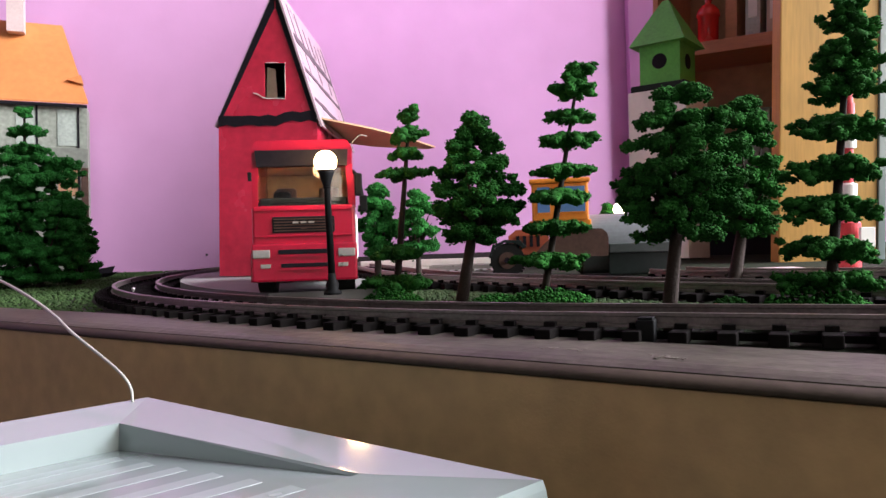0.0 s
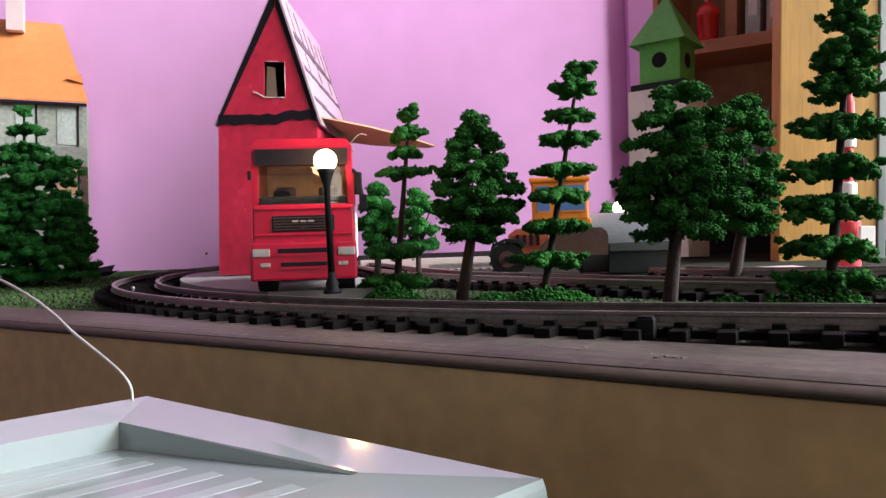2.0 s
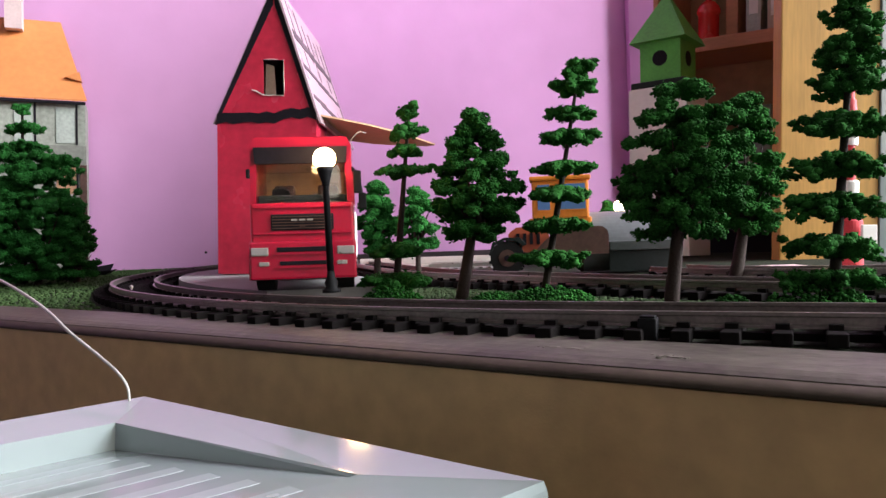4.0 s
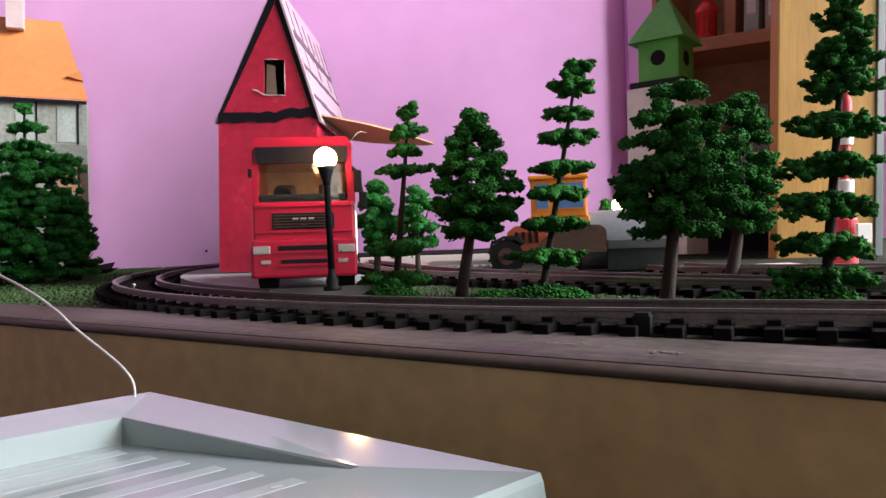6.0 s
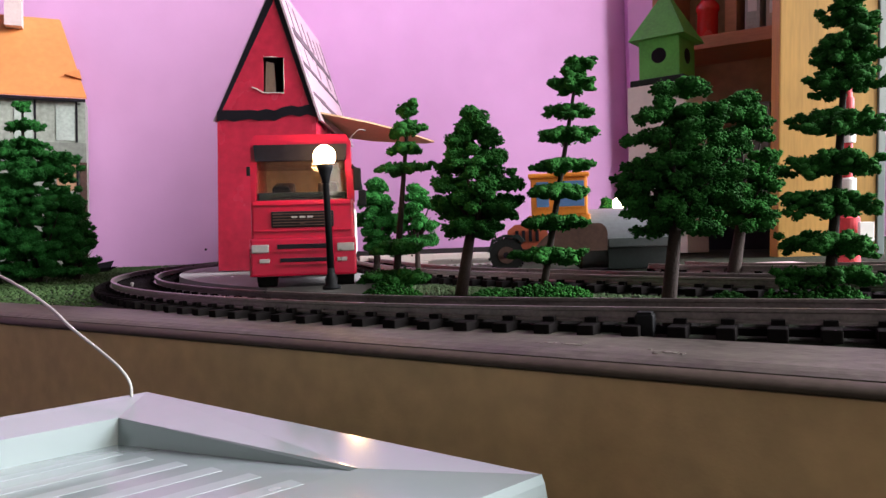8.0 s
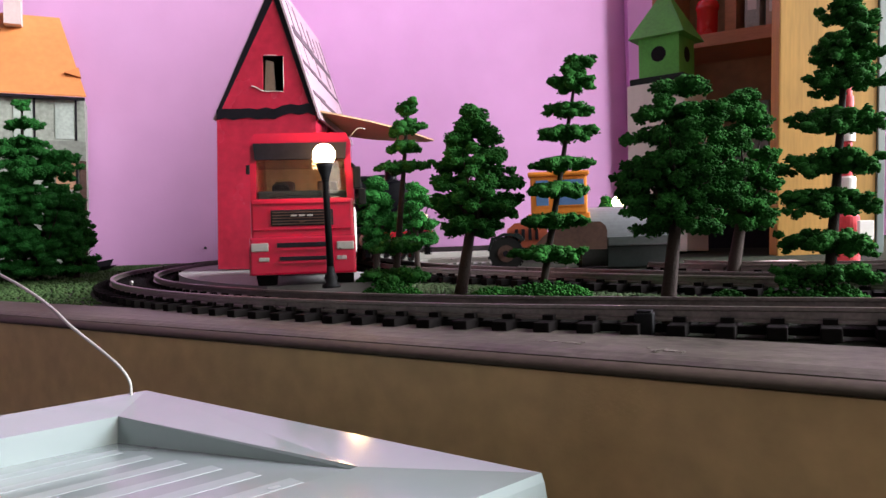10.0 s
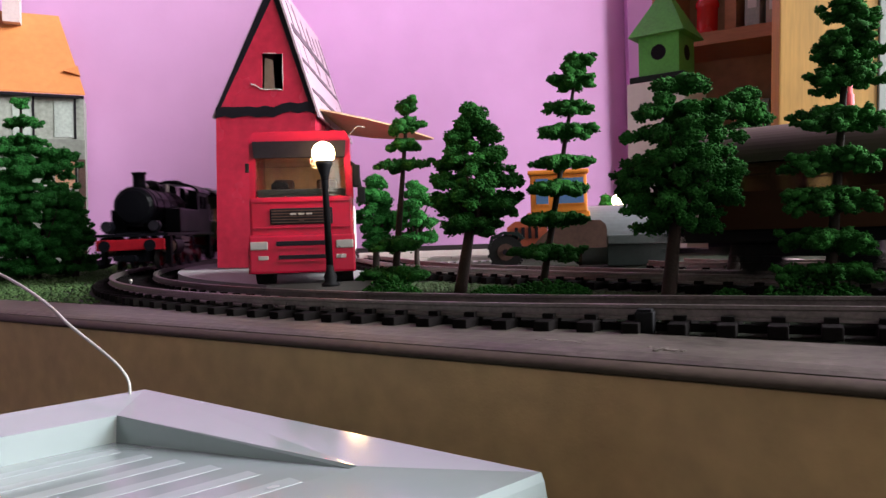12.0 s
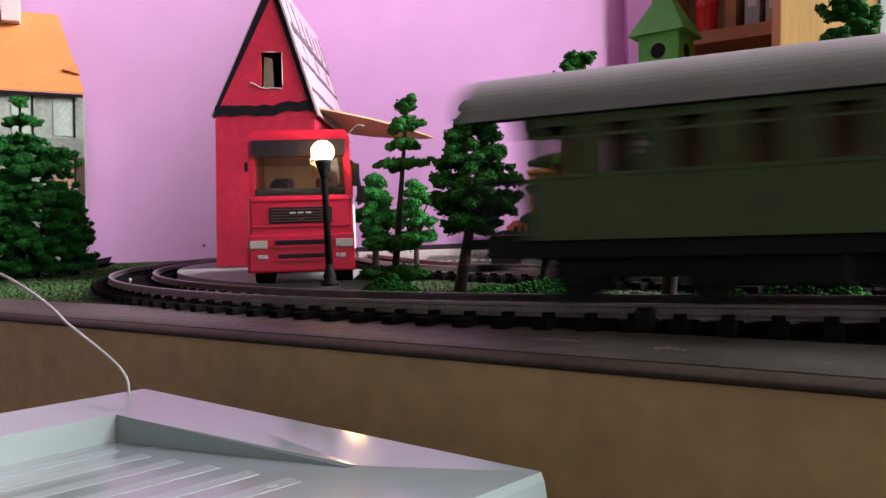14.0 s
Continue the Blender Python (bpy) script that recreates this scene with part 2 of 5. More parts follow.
setting("wall_north", box(-1.6, 0.88, -0.7, 0.30, 0.96, 1.6), M["wall"], "plain purple painted wall")
setting("wall_near", prism([(-1.6, 0.446), (-0.130, 0.616), (-0.130, 0.646), (-1.6, 0.476)], -0.7, 1.6, "Z"), M["wall"], "purple painted partition wall behind the houses")
setting("wall_east", box(1.75, -0.8, -0.7, 1.85, 1.02, 0.2), M["white_wall"], "grey painted wall under a window")
wb = prism([(0.2165, 0.879), (0.2165, 0.862), (0.470, 0.690), (0.470, 0.879)], -0.7, 1.6, "Z")
setting("wall_breast", wb, M["wall"], "purple chimney breast standing out from the wall")
setting("wall_east_top", box(1.75, -0.8, 1.3, 1.85, 1.02, 1.6), M["white_wall"], "grey wall above the window")
setting("wall_east_return", box(0.47, 0.698, -0.7, 1.85, 0.78, 1.6), M["wall"], "purple painted wall behind shelves")
setting("wall_west", box(-1.7, -0.8, -0.7, -1.6, 0.96, 1.6), M["white_wall"], "grey painted side wall")
setting("wall_south", box(-1.7, -0.9, -0.7, 0.50, -0.8, 1.6), M["white_wall"], "grey painted wall")
# Unseen south wall leaves an opening for the added fill lamp.
setting("wall_south_low", box(0.50, -0.9, -0.7, 1.85, -0.8, 0.05), M["white_wall"], "unseen grey wall under the added fill lamp's opening")
setting("wall_south_top", box(0.50, -0.9, 0.85, 1.85, -0.8, 1.6), M["white_wall"], "unseen grey wall above the added fill lamp's opening")
setting("ceiling", box(-1.7, -0.9, 1.6, 1.85, 1.1, 1.7), M["white_wall"], "plain grey ceiling")
setting("floor", box(-1.7, -0.9, -0.8, 1.85, 1.1, -0.7), M["floor"], "brown wooden floor")

# ---- the layout board ----
EDGE0, EDGE1 = Vector((-0.1257, 0.2163, 0)), Vector((0.0504, 0.0901, 0))
EU = (EDGE1 - EDGE0).normalized()
EN = Vector((-EU.y, EU.x, 0))
EDGE_M = Matrix.Translation(EDGE0) @ Matrix((EU, EN, Vector((0, 0, 1)))).transposed().to_4x4()
def edge_piece(name, profile, material, label, soft=False):
    bm = prism(profile, -0.5, 0.8, "X")
    ob = setting(name, bm, material, label)
    if soft:
        ob.data.shade_smooth()
    ob.matrix_world = EDGE_M
    return ob


edge_piece("edge_moulding", [(0.024, -0.0014), (0.024, 0.0004), (0.010, 0.0006), (0.0060, 0.0004), (0.0044, 0.0), (0.0034, -0.0004), (0.0034, -0.0014)], M["strip"], "grey-brown plastic edging strip of the layout board")
edge_piece("edge_lip", [(0.0036, -0.0006), (0.0030, -0.00055), (0.0021, -0.0008), (0.0013, -0.0011), (0.0008, -0.0015), (0.0006, -0.0019), (0.0009, -0.0022), (0.0014, -0.0024), (0.0033, -0.0024)], M["lip"], "rounded lip of the board edging, dark brown with shade in the colour", True)
edge_piece("board_front", [(0.0014, -0.0025), (0.0014, -0.30), (0.014, -0.30), (0.014, -0.0025)], M["face"], "tan brown wooden front face of the layout table")
outline = [(-0.5646, 0.5481), (0.7360, -0.3837), (1.70, -0.3837), (1.70, 0.696), (0.471, 0.689), (0.2160, 0.861), (0.2160, 0.878), (-0.5646, 0.878)]
setting("ground", prism(outline, -0.012, -0.0006, "Z"), M["grassbase"], "layout board top with green scatter grass")

# ---- tracks ----
CENTRE, RADIUS, TH = Vector((0.155, 0.424, 0)), 0.302, radians(24.9)
TU, TN = Vector((math.cos(TH), -math.sin(TH), 0)), Vector((math.sin(TH), math.cos(TH), 0))


def front_path(n=500):
    """The outer loop from the right-hand straight round the bend."""
    pts = [CENTRE - TN * RADIUS + TU * s for s in np.linspace(0.5, 0.002, 120)]
    arc = [CENTRE - RADIUS * (TN * math.cos(a) + TU * math.sin(a)) for a in np.linspace(0, radians(90), 190)]
    return pts + arc + spline([arc[-1], (-0.106, 0.60, 0), (-0.108, 0.66, 0), (-0.130, 0.72, 0), (-0.180, 0.765, 0), (-0.250, 0.79, 0), (-0.400, 0.80, 0)], 180)[1:]


def mid_path():
    return spline([(-0.120, 0.83, 0), (-0.102, 0.72, 0), (-0.087, 0.61, 0), (-0.070, 0.51, 0), (-0.038, 0.42, 0), (-0.018, 0.353, 0), (0.0035, 0.303, 0), (0.030, 0.266, 0), (0.0535, 0.236, 0), (0.079, 0.208, 0), (0.107, 0.183, 0), (0.15, 0.149, 0), (0.22, 0.095, 0), (0.4, -0.04, 0)], 460)


class Track:
    def __init__(self, pts):
        self.p = pts
        self.s = [0.0]
        for a, c in zip(pts, pts[1:]):
            self.s.append(self.s[-1] + (c - a).length)

    def at(self, s):
        s = min(max(s, 0.0), self.s[-1] - 1e-6)
        i = int(np.searchsorted(self.s, s, side="right")) - 1
        i = min(i, len(self.p) - 2)
        f = (s - self.s[i]) / (self.s[i + 1] - self.s[i])
        return self.p[i].lerp(self.p[i + 1], f)

    def heading(self, s):
        d = self.at(s + 0.002) - self.at(s - 0.002)
        return math.atan2(d.y, d.x)

    def nearest(self, q):
        return min(range(len(self.p)), key=lambda i: (self.p[i].xy - Vector(q).xy).length)


RAILP = [(-0.0012, 0), (0.0012, 0), (0.0012, 0.0004), (0.0003, 0.0007), (0.0003, 0.0018), (0.0006, 0.0020), (0.0006, 0.0026), (-0.0006, 0.0026), (-0.0006, 0.0020), (-0.0003, 0.0018), (-0.0003, 0.0007), (-0.0012, 0.0004)]


def sweep(track, offset, profile, z, s0, s1, step=0.004):
    b = bmesh.new()
    rings = []
    n = max(2, int((s1 - s0) / step))
    for i in range(n + 1):
        s = s0 + (s1 - s0) * i / n
        h = track.heading(s)
        side = Vector((-math.sin(h), math.cos(h), 0))
        c = track.at(s) + side * offset
        rings.append([b.verts.new(c + side * u + Vector((0, 0, z + v))) for u, v in profile])
    k = len(profile)
    for a, c in zip(rings, rings[1:]):
        for j in range(k):
            b.faces.new((a[j], a[(j + 1) % k], c[(j + 1) % k], c[j]))
    b.faces.new(rings[0])
    b.faces.new(rings[-1][::-1])
    return b


def sleeper_mesh(L=0.030, w=0.0031, h=0.0022):
    b = box(-w / 2, -L / 2, 0, w / 2, L / 2, h, bevel=0.0003)
    for y in (-0.00825, 0.00825):
        for d in (-0.0018, 0.0018):
            box(-w * 0.35, y + d - 0.0007, h - 0.0002, w * 0.35, y + d + 0.0007, h + 0.0009, bm=b)
    me = bpy.data.meshes.new("sleeper")
    b.to_mesh(me)
    b.free()
    me.materials.append(M["sleeper"])
    return me


def build_track(name, track, s0, s1, label, pitch=0.0078, phase=0.003):
    t = tagged(new(name), label, "", "", "structure")
    part("rail", sweep(track, 0.00825, RAILP, 0.0022, s0, s1), M["rail"], t)
    part("rail", sweep(track, -0.00825, RAILP, 0.0022, s0, s1), M["rail"], t)
    me = sleeper_mesh()
    s = s0 + phase
    while s < s1:
        o = new("sleeper", me)
        o.parent = t
        h = track.heading(s)
        o.matrix_world = Matrix.Translation(track.at(s)) @ Matrix.Rotation(h, 4, "Z")
        s += pitch
    for off in (0.00825, -0.00825):
        part("sleeper_web", sweep(track, off, [(-0.0012, 0.0), (0.0012, 0.0), (0.0012, 0.0012), (-0.0012, 0.0012)], 0.0002, s0, s1, 0.008), M["sleeper"], t)
    return t


FRONT, MID = Track(front_path()), Track(mid_path())
build_track("front_track", FRONT, 0.25, FRONT.s[-1] - 0.004, "model railway track with dark sleepers and dull rails, curving", phase=0.0048)
build_track("middle_track", MID, 0.01, 1.05, "straight model railway track behind the trees")


# ---- trees ----
ICO = {}


def ico(sub):
    if sub not in ICO:
        b = bmesh.new()
        bmesh.ops.create_icosphere(b, subdivisions=sub, radius=1.0)
        b.verts.ensure_lookup_table()
        ICO[sub] = (np.array([v.co[:] for v in b.verts]), np.array([[v.index for v in f.verts] for f in b.faces]))
        b.free()
    return ICO[sub]


def foam_mesh(name, crumbs, rng, cores=()):
    """All crumbs and clump cores of a crown in one mesh."""
    gen = np.random.RandomState(rng.randint(0, 99999))
    P_all, F_all, base = [], [], 0
    for items, sub, lo, hi in ((crumbs, 1, 0.6, 1.3), (cores, 2, 0.74, 1.2)):
        if not items:
            continue
        V, Fc = ico(sub)
        k = len(items)
        at = np.array([c[0][:] for c in items])[:, None, :]
        r = np.array([c[1] for c in items])[:, None, None]
        sc = np.array([c[2] for c in items])[:, None, None]
        P = V[None] * gen.uniform(lo, hi, (k, len(V), 1)) * r
        P[:, :, 2:] *= sc
        P_all.append((P + at).reshape(-1, 3))
        F_all.append((Fc[None] + (np.arange(k) * len(V))[:, None, None]).reshape(-1, 3) + base)
        base += k * len(V)
    me = bpy.data.meshes.new(name)
    me.from_pydata(np.vstack(P_all).tolist(), [], np.vstack(F_all).tolist())
    me.shade_smooth()
    return me


def crown_object(name, crumbs, rng, material, parent, cores=()):
    me = foam_mesh(name, crumbs, rng, cores)
    me.materials.append(material)
    ob = new(name, me)
    ob.parent = parent
    return ob


def nearer(at, f):
    """A pose scaled by f towards the eye, and the local height of the ground under it."""
    p = Vector(EYE).lerp(Vector(at), f)
    return Matrix.Translation(p) @ Matrix.Scale(f, 4), -p.z / f - 0.001


def conifer(at, f, height, tiers, lean, label, seed, trunk_r=0.0012, material="leaf", flat=0.55, wide=1.0, dens=1.0, trunk_mat="trunk"):
    """Tiers are (height share, radius in metres, thickness); lean is the top's shift."""
    rng = random.Random(seed)
    m, foot = nearer(at, f)
    t = thing("conifer_tree", m, label, "tree", "model trees")
    lv = Vector(lean) + Vector((0.036 * height, 0))
    trunk = [Vector((0, 0, foot)).lerp(Vector((lv.x, lv.y, height * 0.97)), i / 8) for i in range(9)]
    part("trunk", tube(trunk, lambda u: trunk_r * (1.15 - 0.8 * u), 8), M[trunk_mat], t, smooth=True)
    for u, rad, thick in tiers:
        crumbs, cores = [], []
        c0 = Vector((lv.x * u, lv.y * u, height * u))
        nbr = max(7, int(rad * 1000))
        for k in range(nbr):
            a = k * 6.283 / nbr + rng.uniform(-0.3, 0.3)
            reach = rad * rng.choice((0.72, 0.86, 0.95, 1.02, 1.08)) * rng.uniform(0.94, 1.04)
            droop = rng.uniform(-0.30, 0.12) * thick
            m = max(3, int(reach / 0.0012))
            for j in range(m):
                f = (j + 0.6) / m
                p = c0 + Vector((math.cos(a) * reach * f * wide, math.sin(a) * reach * f, droop * f + rng.uniform(-0.24, 0.24) * thick * (1 - 0.3 * f)))
                cr = min(thick * 0.40, 0.0024) * rng.uniform(0.65, 1.1) * (1.1 - 0.3 * f)
                cores.append((p, cr * 0.9, 0.72))
                for _ in range(int(15 * dens)):
                    d = Vector((rng.gauss(0, 1), rng.gauss(0, 1), rng.gauss(0, 0.8))).normalized() * cr * rng.uniform(0.75, 1.12)
                    d.z *= 0.78
                    crumbs.append((p + d, rng.uniform(0.00020, 0.00056), flat + rng.uniform(0.1, 0.5)))
        crown_object("foliage_tier", crumbs, rng, M[material], t, cores)
    return t


def broadleaf(at, f, height, trunk_h, profile, label, seed, lean=(0, 0), trunk_r=0.0017, material="leaf", gap=0.0040, fluff=1.0, ragged=0.65, name="broadleaf_tree", trunk_mat="trunk2"):
    """profile: (height share within the crown, radius)."""
    height -= 0.0012
    rng = random.Random(seed)
    m, foot = nearer(at, f)
    t = thing(name, m, label, "tree", "model trees")
    lean = (lean[0] + 0.03 * height, lean[1])
    top = Vector((lean[0] * 0.8, lean[1], trunk_h * 1.35))
    part("trunk", tube([Vector((0, 0, foot)).lerp(top, i / 6) for i in range(7)], lambda u: trunk_r * (1.25 - 0.4 * u), 9), M[trunk_mat], t, smooth=True)
    for k in range(9):
        a = k * 2.4
        h = trunk_h + (height - trunk_h) * (0.15 + 0.07 * k)
        r = np.interp((h - trunk_h) / (height - trunk_h), [q[0] for q in profile], [q[1] for q in profile]) * 0.8
        b0 = Vector((lean[0], lean[1], trunk_h * 1.1))
        lb = tube([b0, b0.lerp(Vector((lean[0] + math.cos(a) * r, lean[1] + math.sin(a) * r, h)), 0.5) + Vector((0, 0, 0.002)), Vector((lean[0] + math.cos(a) * r, lean[1] + math.sin(a) * r, h))], lambda u: 0.0009 * (1.1 - u), 6)
        part("limb", lb, M[trunk_mat], t)
    crumbs, cores = [], []
    hs, rs = [q[0] for q in profile], [q[1] for q in profile]
    lumps = [(rng.uniform(0, 6.283), rng.random(), rng.uniform(-0.14, 0.16)) for _ in range(16)]
    nl = max(4, round((height - trunk_h) / gap))
    for k in range(nl):
        u0 = (k + 0.5) / nl
        R0 = float(np.interp(u0, hs, rs))
        nb = max(6, int(R0 / 0.00140))
        turn = rng.uniform(0, 6.283)
        for q in range(nb):
            if rng.random() < 0.06:
                continue
            a = turn + q * 6.283 / nb + rng.uniform(-0.25, 0.25)
            R = R0 * rng.uniform(0.90, 1.14)
            for la, lu, lr in lumps:
                da = (a - la + 3.1416) % 6.2832 - 3.1416
                R *= 1 + lr * math.exp(-(da / 0.5) ** 2 - ((u0 - lu) / 0.12) ** 2)
            lift = rng.uniform(-ragged, ragged) / nl
            for f in (0.34, 0.66, 0.95):
                cr = rng.uniform(0.0015, 0.0030) * (1.12 - 0.25 * f) * fluff
                rr = max(0.0, R - cr * 0.6) * f * rng.uniform(0.9, 1.06)
                u = min(1.0, max(0.0, u0 + lift - 0.25 / nl * f * f + rng.uniform(-0.1, 0.1) / nl))
                c = Vector((lean[0] + math.cos(a) * rr, lean[1] + math.sin(a) * rr, trunk_h + (height - trunk_h) * (0.02 + 0.98 * u)))
                cores.append((c, cr * 0.88, 0.74))
                if f < 0.5:
                    continue
                for _ in range(int(22 + cr * cr * 1.1e7)):
                    d = Vector((rng.gauss(0, 1), rng.gauss(0, 1), rng.gauss(0, 0.9))).normalized() * cr * rng.uniform(0.72, 1.08) * rng.choice((1.0, 1.0, 1.0, 1.16))
                    d.z *= 0.8
                    crumbs.append((c + d, rng.uniform(0.00020, 0.00062), 0.85))
    crown_object("crown", crumbs, rng, M[material], t, cores)
    return t


# ---- model trees and greenery ----
conifer((-0.0161, 0.2505, 0), 0.94, 0.062, [(0.965, 0.0032, 0.006), (0.87, 0.0058, 0.008), (0.76, 0.0068, 0.005), (0.655, 0.0095, 0.0042), (0.24, 0.0098, 0.006), (0.075, 0.011, 0.007)], (0.0046, 0),
        "slim dark green model conifer with separate foliage tiers", 1, wide=1.0, dens=1.3)
broadleaf((-0.0285, 0.328, 0), 1, 0.043, 0.013, [(0, 0.006), (0.3, 0.0085), (0.7, 0.0075), (1, 0.003)], "small bright green bushy model tree on grass", 11, material="leaf2", trunk_r=0.0014)
broadleaf((-0.0105, 0.322, 0), 1, 0.040, 0.012, [(0, 0.006), (0.3, 0.010), (0.7, 0.008), (1, 0.003)], "small bright green bushy model tree on grass", 12, lean=(-0.001, 0), material="leaf2", trunk_r=0.0011)
broadleaf((0.0052, 0.2412, 0), 0.95, 0.0582, 0.0172, [(0, 0.007), (0.1, 0.0112), (0.27, 0.0156), (0.5, 0.0138), (0.72, 0.0090), (0.9, 0.0060), (1, 0.0036)], "round dark green model tree with a brown trunk", 2, lean=(0.0042, 0))
conifer((0.0324, 0.2537, 0), 0.875, 0.0755, [(0.955, 0.0058, 0.010), (0.89, 0.0072, 0.009), (0.765, 0.0082, 0.0055), (0.665, 0.0098, 0.006), (0.53, 0.0112, 0.0055), (0.415, 0.0112, 0.006), (0.28, 0.0122, 0.0055), (0.14, 0.0120, 0.006)], (0.0118, 0),
        "leaning dark green model conifer with open foliage tiers", 3, dens=1.3)
broadleaf((0.0592, 0.2028, 0), 0.9, 0.0575, 0.0165, [(0, 0.0090), (0.08, 0.0122), (0.2, 0.0148), (0.34, 0.0172), (0.52, 0.0168), (0.70, 0.0132), (0.86, 0.0098), (1, 0.0058)], "large round dark green model tree beside the rails", 4, lean=(0.0022, 0))
broadleaf((0.0862, 0.2290, 0.0), 1.1, 0.0593, 0.0160, [(0, 0.0075), (0.1, 0.0095), (0.35, 0.0110), (0.65, 0.0095), (0.85, 0.0065), (1, 0.0040)], "tall narrow dark green model tree with brown trunk", 5, lean=(0.003, 0))
conifer((0.1302, 0.2600, 0), 0.63, 0.0965, [(0.955, 0.0070, 0.009), (0.90, 0.0085, 0.010), (0.82, 0.0112, 0.012), (0.765, 0.0115, 0.008), (0.685, 0.0145, 0.0125), (0.54, 0.0160, 0.0130), (0.395, 0.0162, 0.0130), (0.26, 0.0162, 0.0130), (0.115, 0.0158, 0.0120), (0.0, 0.0165, 0.008)], (0.0065, 0),
        "tall dark green model conifer with many foliage tiers", 6, dens=1.35, trunk_r=0.0019)
broadleaf((0.0890, 0.416, 0), 1, 0.0345, 0.022, [(0, 0.003), (0.4, 0.0042), (1, 0.0018)], "tiny pale green model tree behind the road roller", 13, material="leaf2", trunk_r=0.0008)
# the group by the orange-roofed house
conifer((-0.2400, 0.4400, 0), 1, 0.102, [(0.97, 0.0045, 0.012), (0.87, 0.0100, 0.009), (0.76, 0.0135, 0.009), (0.58, 0.012, 0.010), (0.42, 0.015, 0.012), (0.25, 0.017, 0.014)], (0, 0), "dark green model conifer beside the grey house", 7, material="leaf2", dens=1.4, trunk_r=0.0018)
broadleaf((-0.2190, 0.4150, 0), 1, 0.070, 0.004, [(0, 0.019), (0.25, 0.0225), (0.6, 0.0235), (0.85, 0.0225), (1, 0.017)], "dense green model bush tree beside the grey house", 8, material="leaf2", gap=0.0058, fluff=1.35, ragged=1.5, name="bush_tree")
broadleaf((-0.2440, 0.4050, 0), 1, 0.062, 0.003, [(0, 0.019), (0.3, 0.021), (0.7, 0.017), (1, 0.008)], "dense dark green model bush tree", 9, material="leaf2", gap=0.0058, fluff=1.35, ragged=1.5, name="bush_tree")
broadleaf((-0.2030, 0.4250, 0), 1, 0.040, 0.002, [(0, 0.010), (0.3, 0.011), (0.7, 0.009), (1, 0.005)], "low dark green model bush at the house wall", 10, material="leaf", name="bush_tree")


def bush(at, rx, ry, h, label, seed, material="leaf"):
    rng = random.Random(seed)
    crumbs = []
    for _ in range(int(620 * (rx + ry) / 0.01)):
        a, q = rng.uniform(0, 6.283), math.sqrt(rng.random())
        crumbs.append((Vector((math.cos(a) * q * rx, math.sin(a) * q * ry, h * (1 - 0.7 * q * q) * rng.uniform(0.05, 1.0))), rng.uniform(0.0002, 0.0006), 0.8))
    me = foam_mesh("bush", crumbs, rng)
    me.materials.append(M[material])
    ob = tagged(new("bush", me), label, "bush", "low bushes")
    ob.location = at
    return ob


bush((0.0275, 0.2080, 0), 0.0130, 0.005, 0.0048, "low green foam bush at the conifer's foot", 21)
bush((0.0145, 0.2140, 0), 0.0075, 0.005, 0.0034, "low green foam bush at the track's edge", 22)
bush((-0.0155, 0.2260, 0), 0.0090, 0.005, 0.0055, "low green foam bush at the conifer's foot", 23)
bush((0.0775, 0.1610, 0), 0.0120, 0.0055, 0.0075, "dark green foam bush at the tall conifer's foot", 24, "leaf")
bush((0.0640, 0.1720, 0), 0.0050, 0.005, 0.0040, "low pale green foam bush by the rails", 25)


def crumb_field(name, label, n, where, size, material, seed, tall=1.0):
    rng = random.Random(seed)
    crumbs = []
    while len(crumbs) < n:
        p = where(rng)
        if p:
            crumbs.append((Vector((p[0], p[1], -0.0004)), rng.uniform(*size), tall))
    me = foam_mesh(name, crumbs, rng)
    me.materials.append(M[material])
    return tagged(new(name, me), label, "grass", "", "stuff")


def clear_of_tracks(x, y, gap):
    q = Vector((x, y, 0))
    return all(min((p - q).length for p in tr.p[::3]) > gap for tr in (FRONT, MID))


def left_meadow(rng):
    x, y = rng.uniform(-0.42, -0.11), rng.uniform(0.20, 0.72)
    loc = EDGE_M.inverted() @ Vector((x, y, 0))
    if loc.y < 0.023 or (Vector((x, y, 0)) - CENTRE).length < RADIUS + 0.0165 or (x > -0.17 and y > 0.45):
        return None
    return x, y


def between_tracks(rng):
    x, y = rng.uniform(-0.028, 0.16), rng.uniform(0.14, 0.28)
    q = Vector((x, y, 0))
    if (q - CENTRE).length > RADIUS - 0.017 and (q - CENTRE).dot(TU) < 0:
        return None
    if abs((q - CENTRE).dot(TN)) > RADIUS - 0.017 or not clear_of_tracks(x, y, 0.017):
        return None
    m = MID.p[MID.nearest(q)]
    if (m - q).length > 0.07 or m.y < y:
        return None
    return x, y


crumb_field("meadow_grass", "green scatter grass over the board by the bend", 15000, left_meadow, (0.0004, 0.0012), "grass", 31, 0.9)
crumb_field("trackside_grass", "pale green lichen scatter between the tracks", 8000, between_tracks, (0.0003, 0.0010), "grasspale", 32, 1.0)


# ---- road, house and lorry ----
def road():
    b = bmesh.new()
    pts = []
    for a in np.linspace(radians(22), radians(60), 14):
        p = CENTRE - 0.2845 * (TN * math.cos(a) + TU * math.sin(a))
        pts.append((p.x, p.y))
    pts += [(-0.112, 0.48), (-0.052, 0.47), (-0.049, 0.40), (-0.034, 0.30), (-0.018, 0.262), (-0.012, 0.234)]
    prism(pts, 0.0, 0.0045, "Z", b)
    setting("road", b, M["road"], "grey card road surface inside the bend")


road()


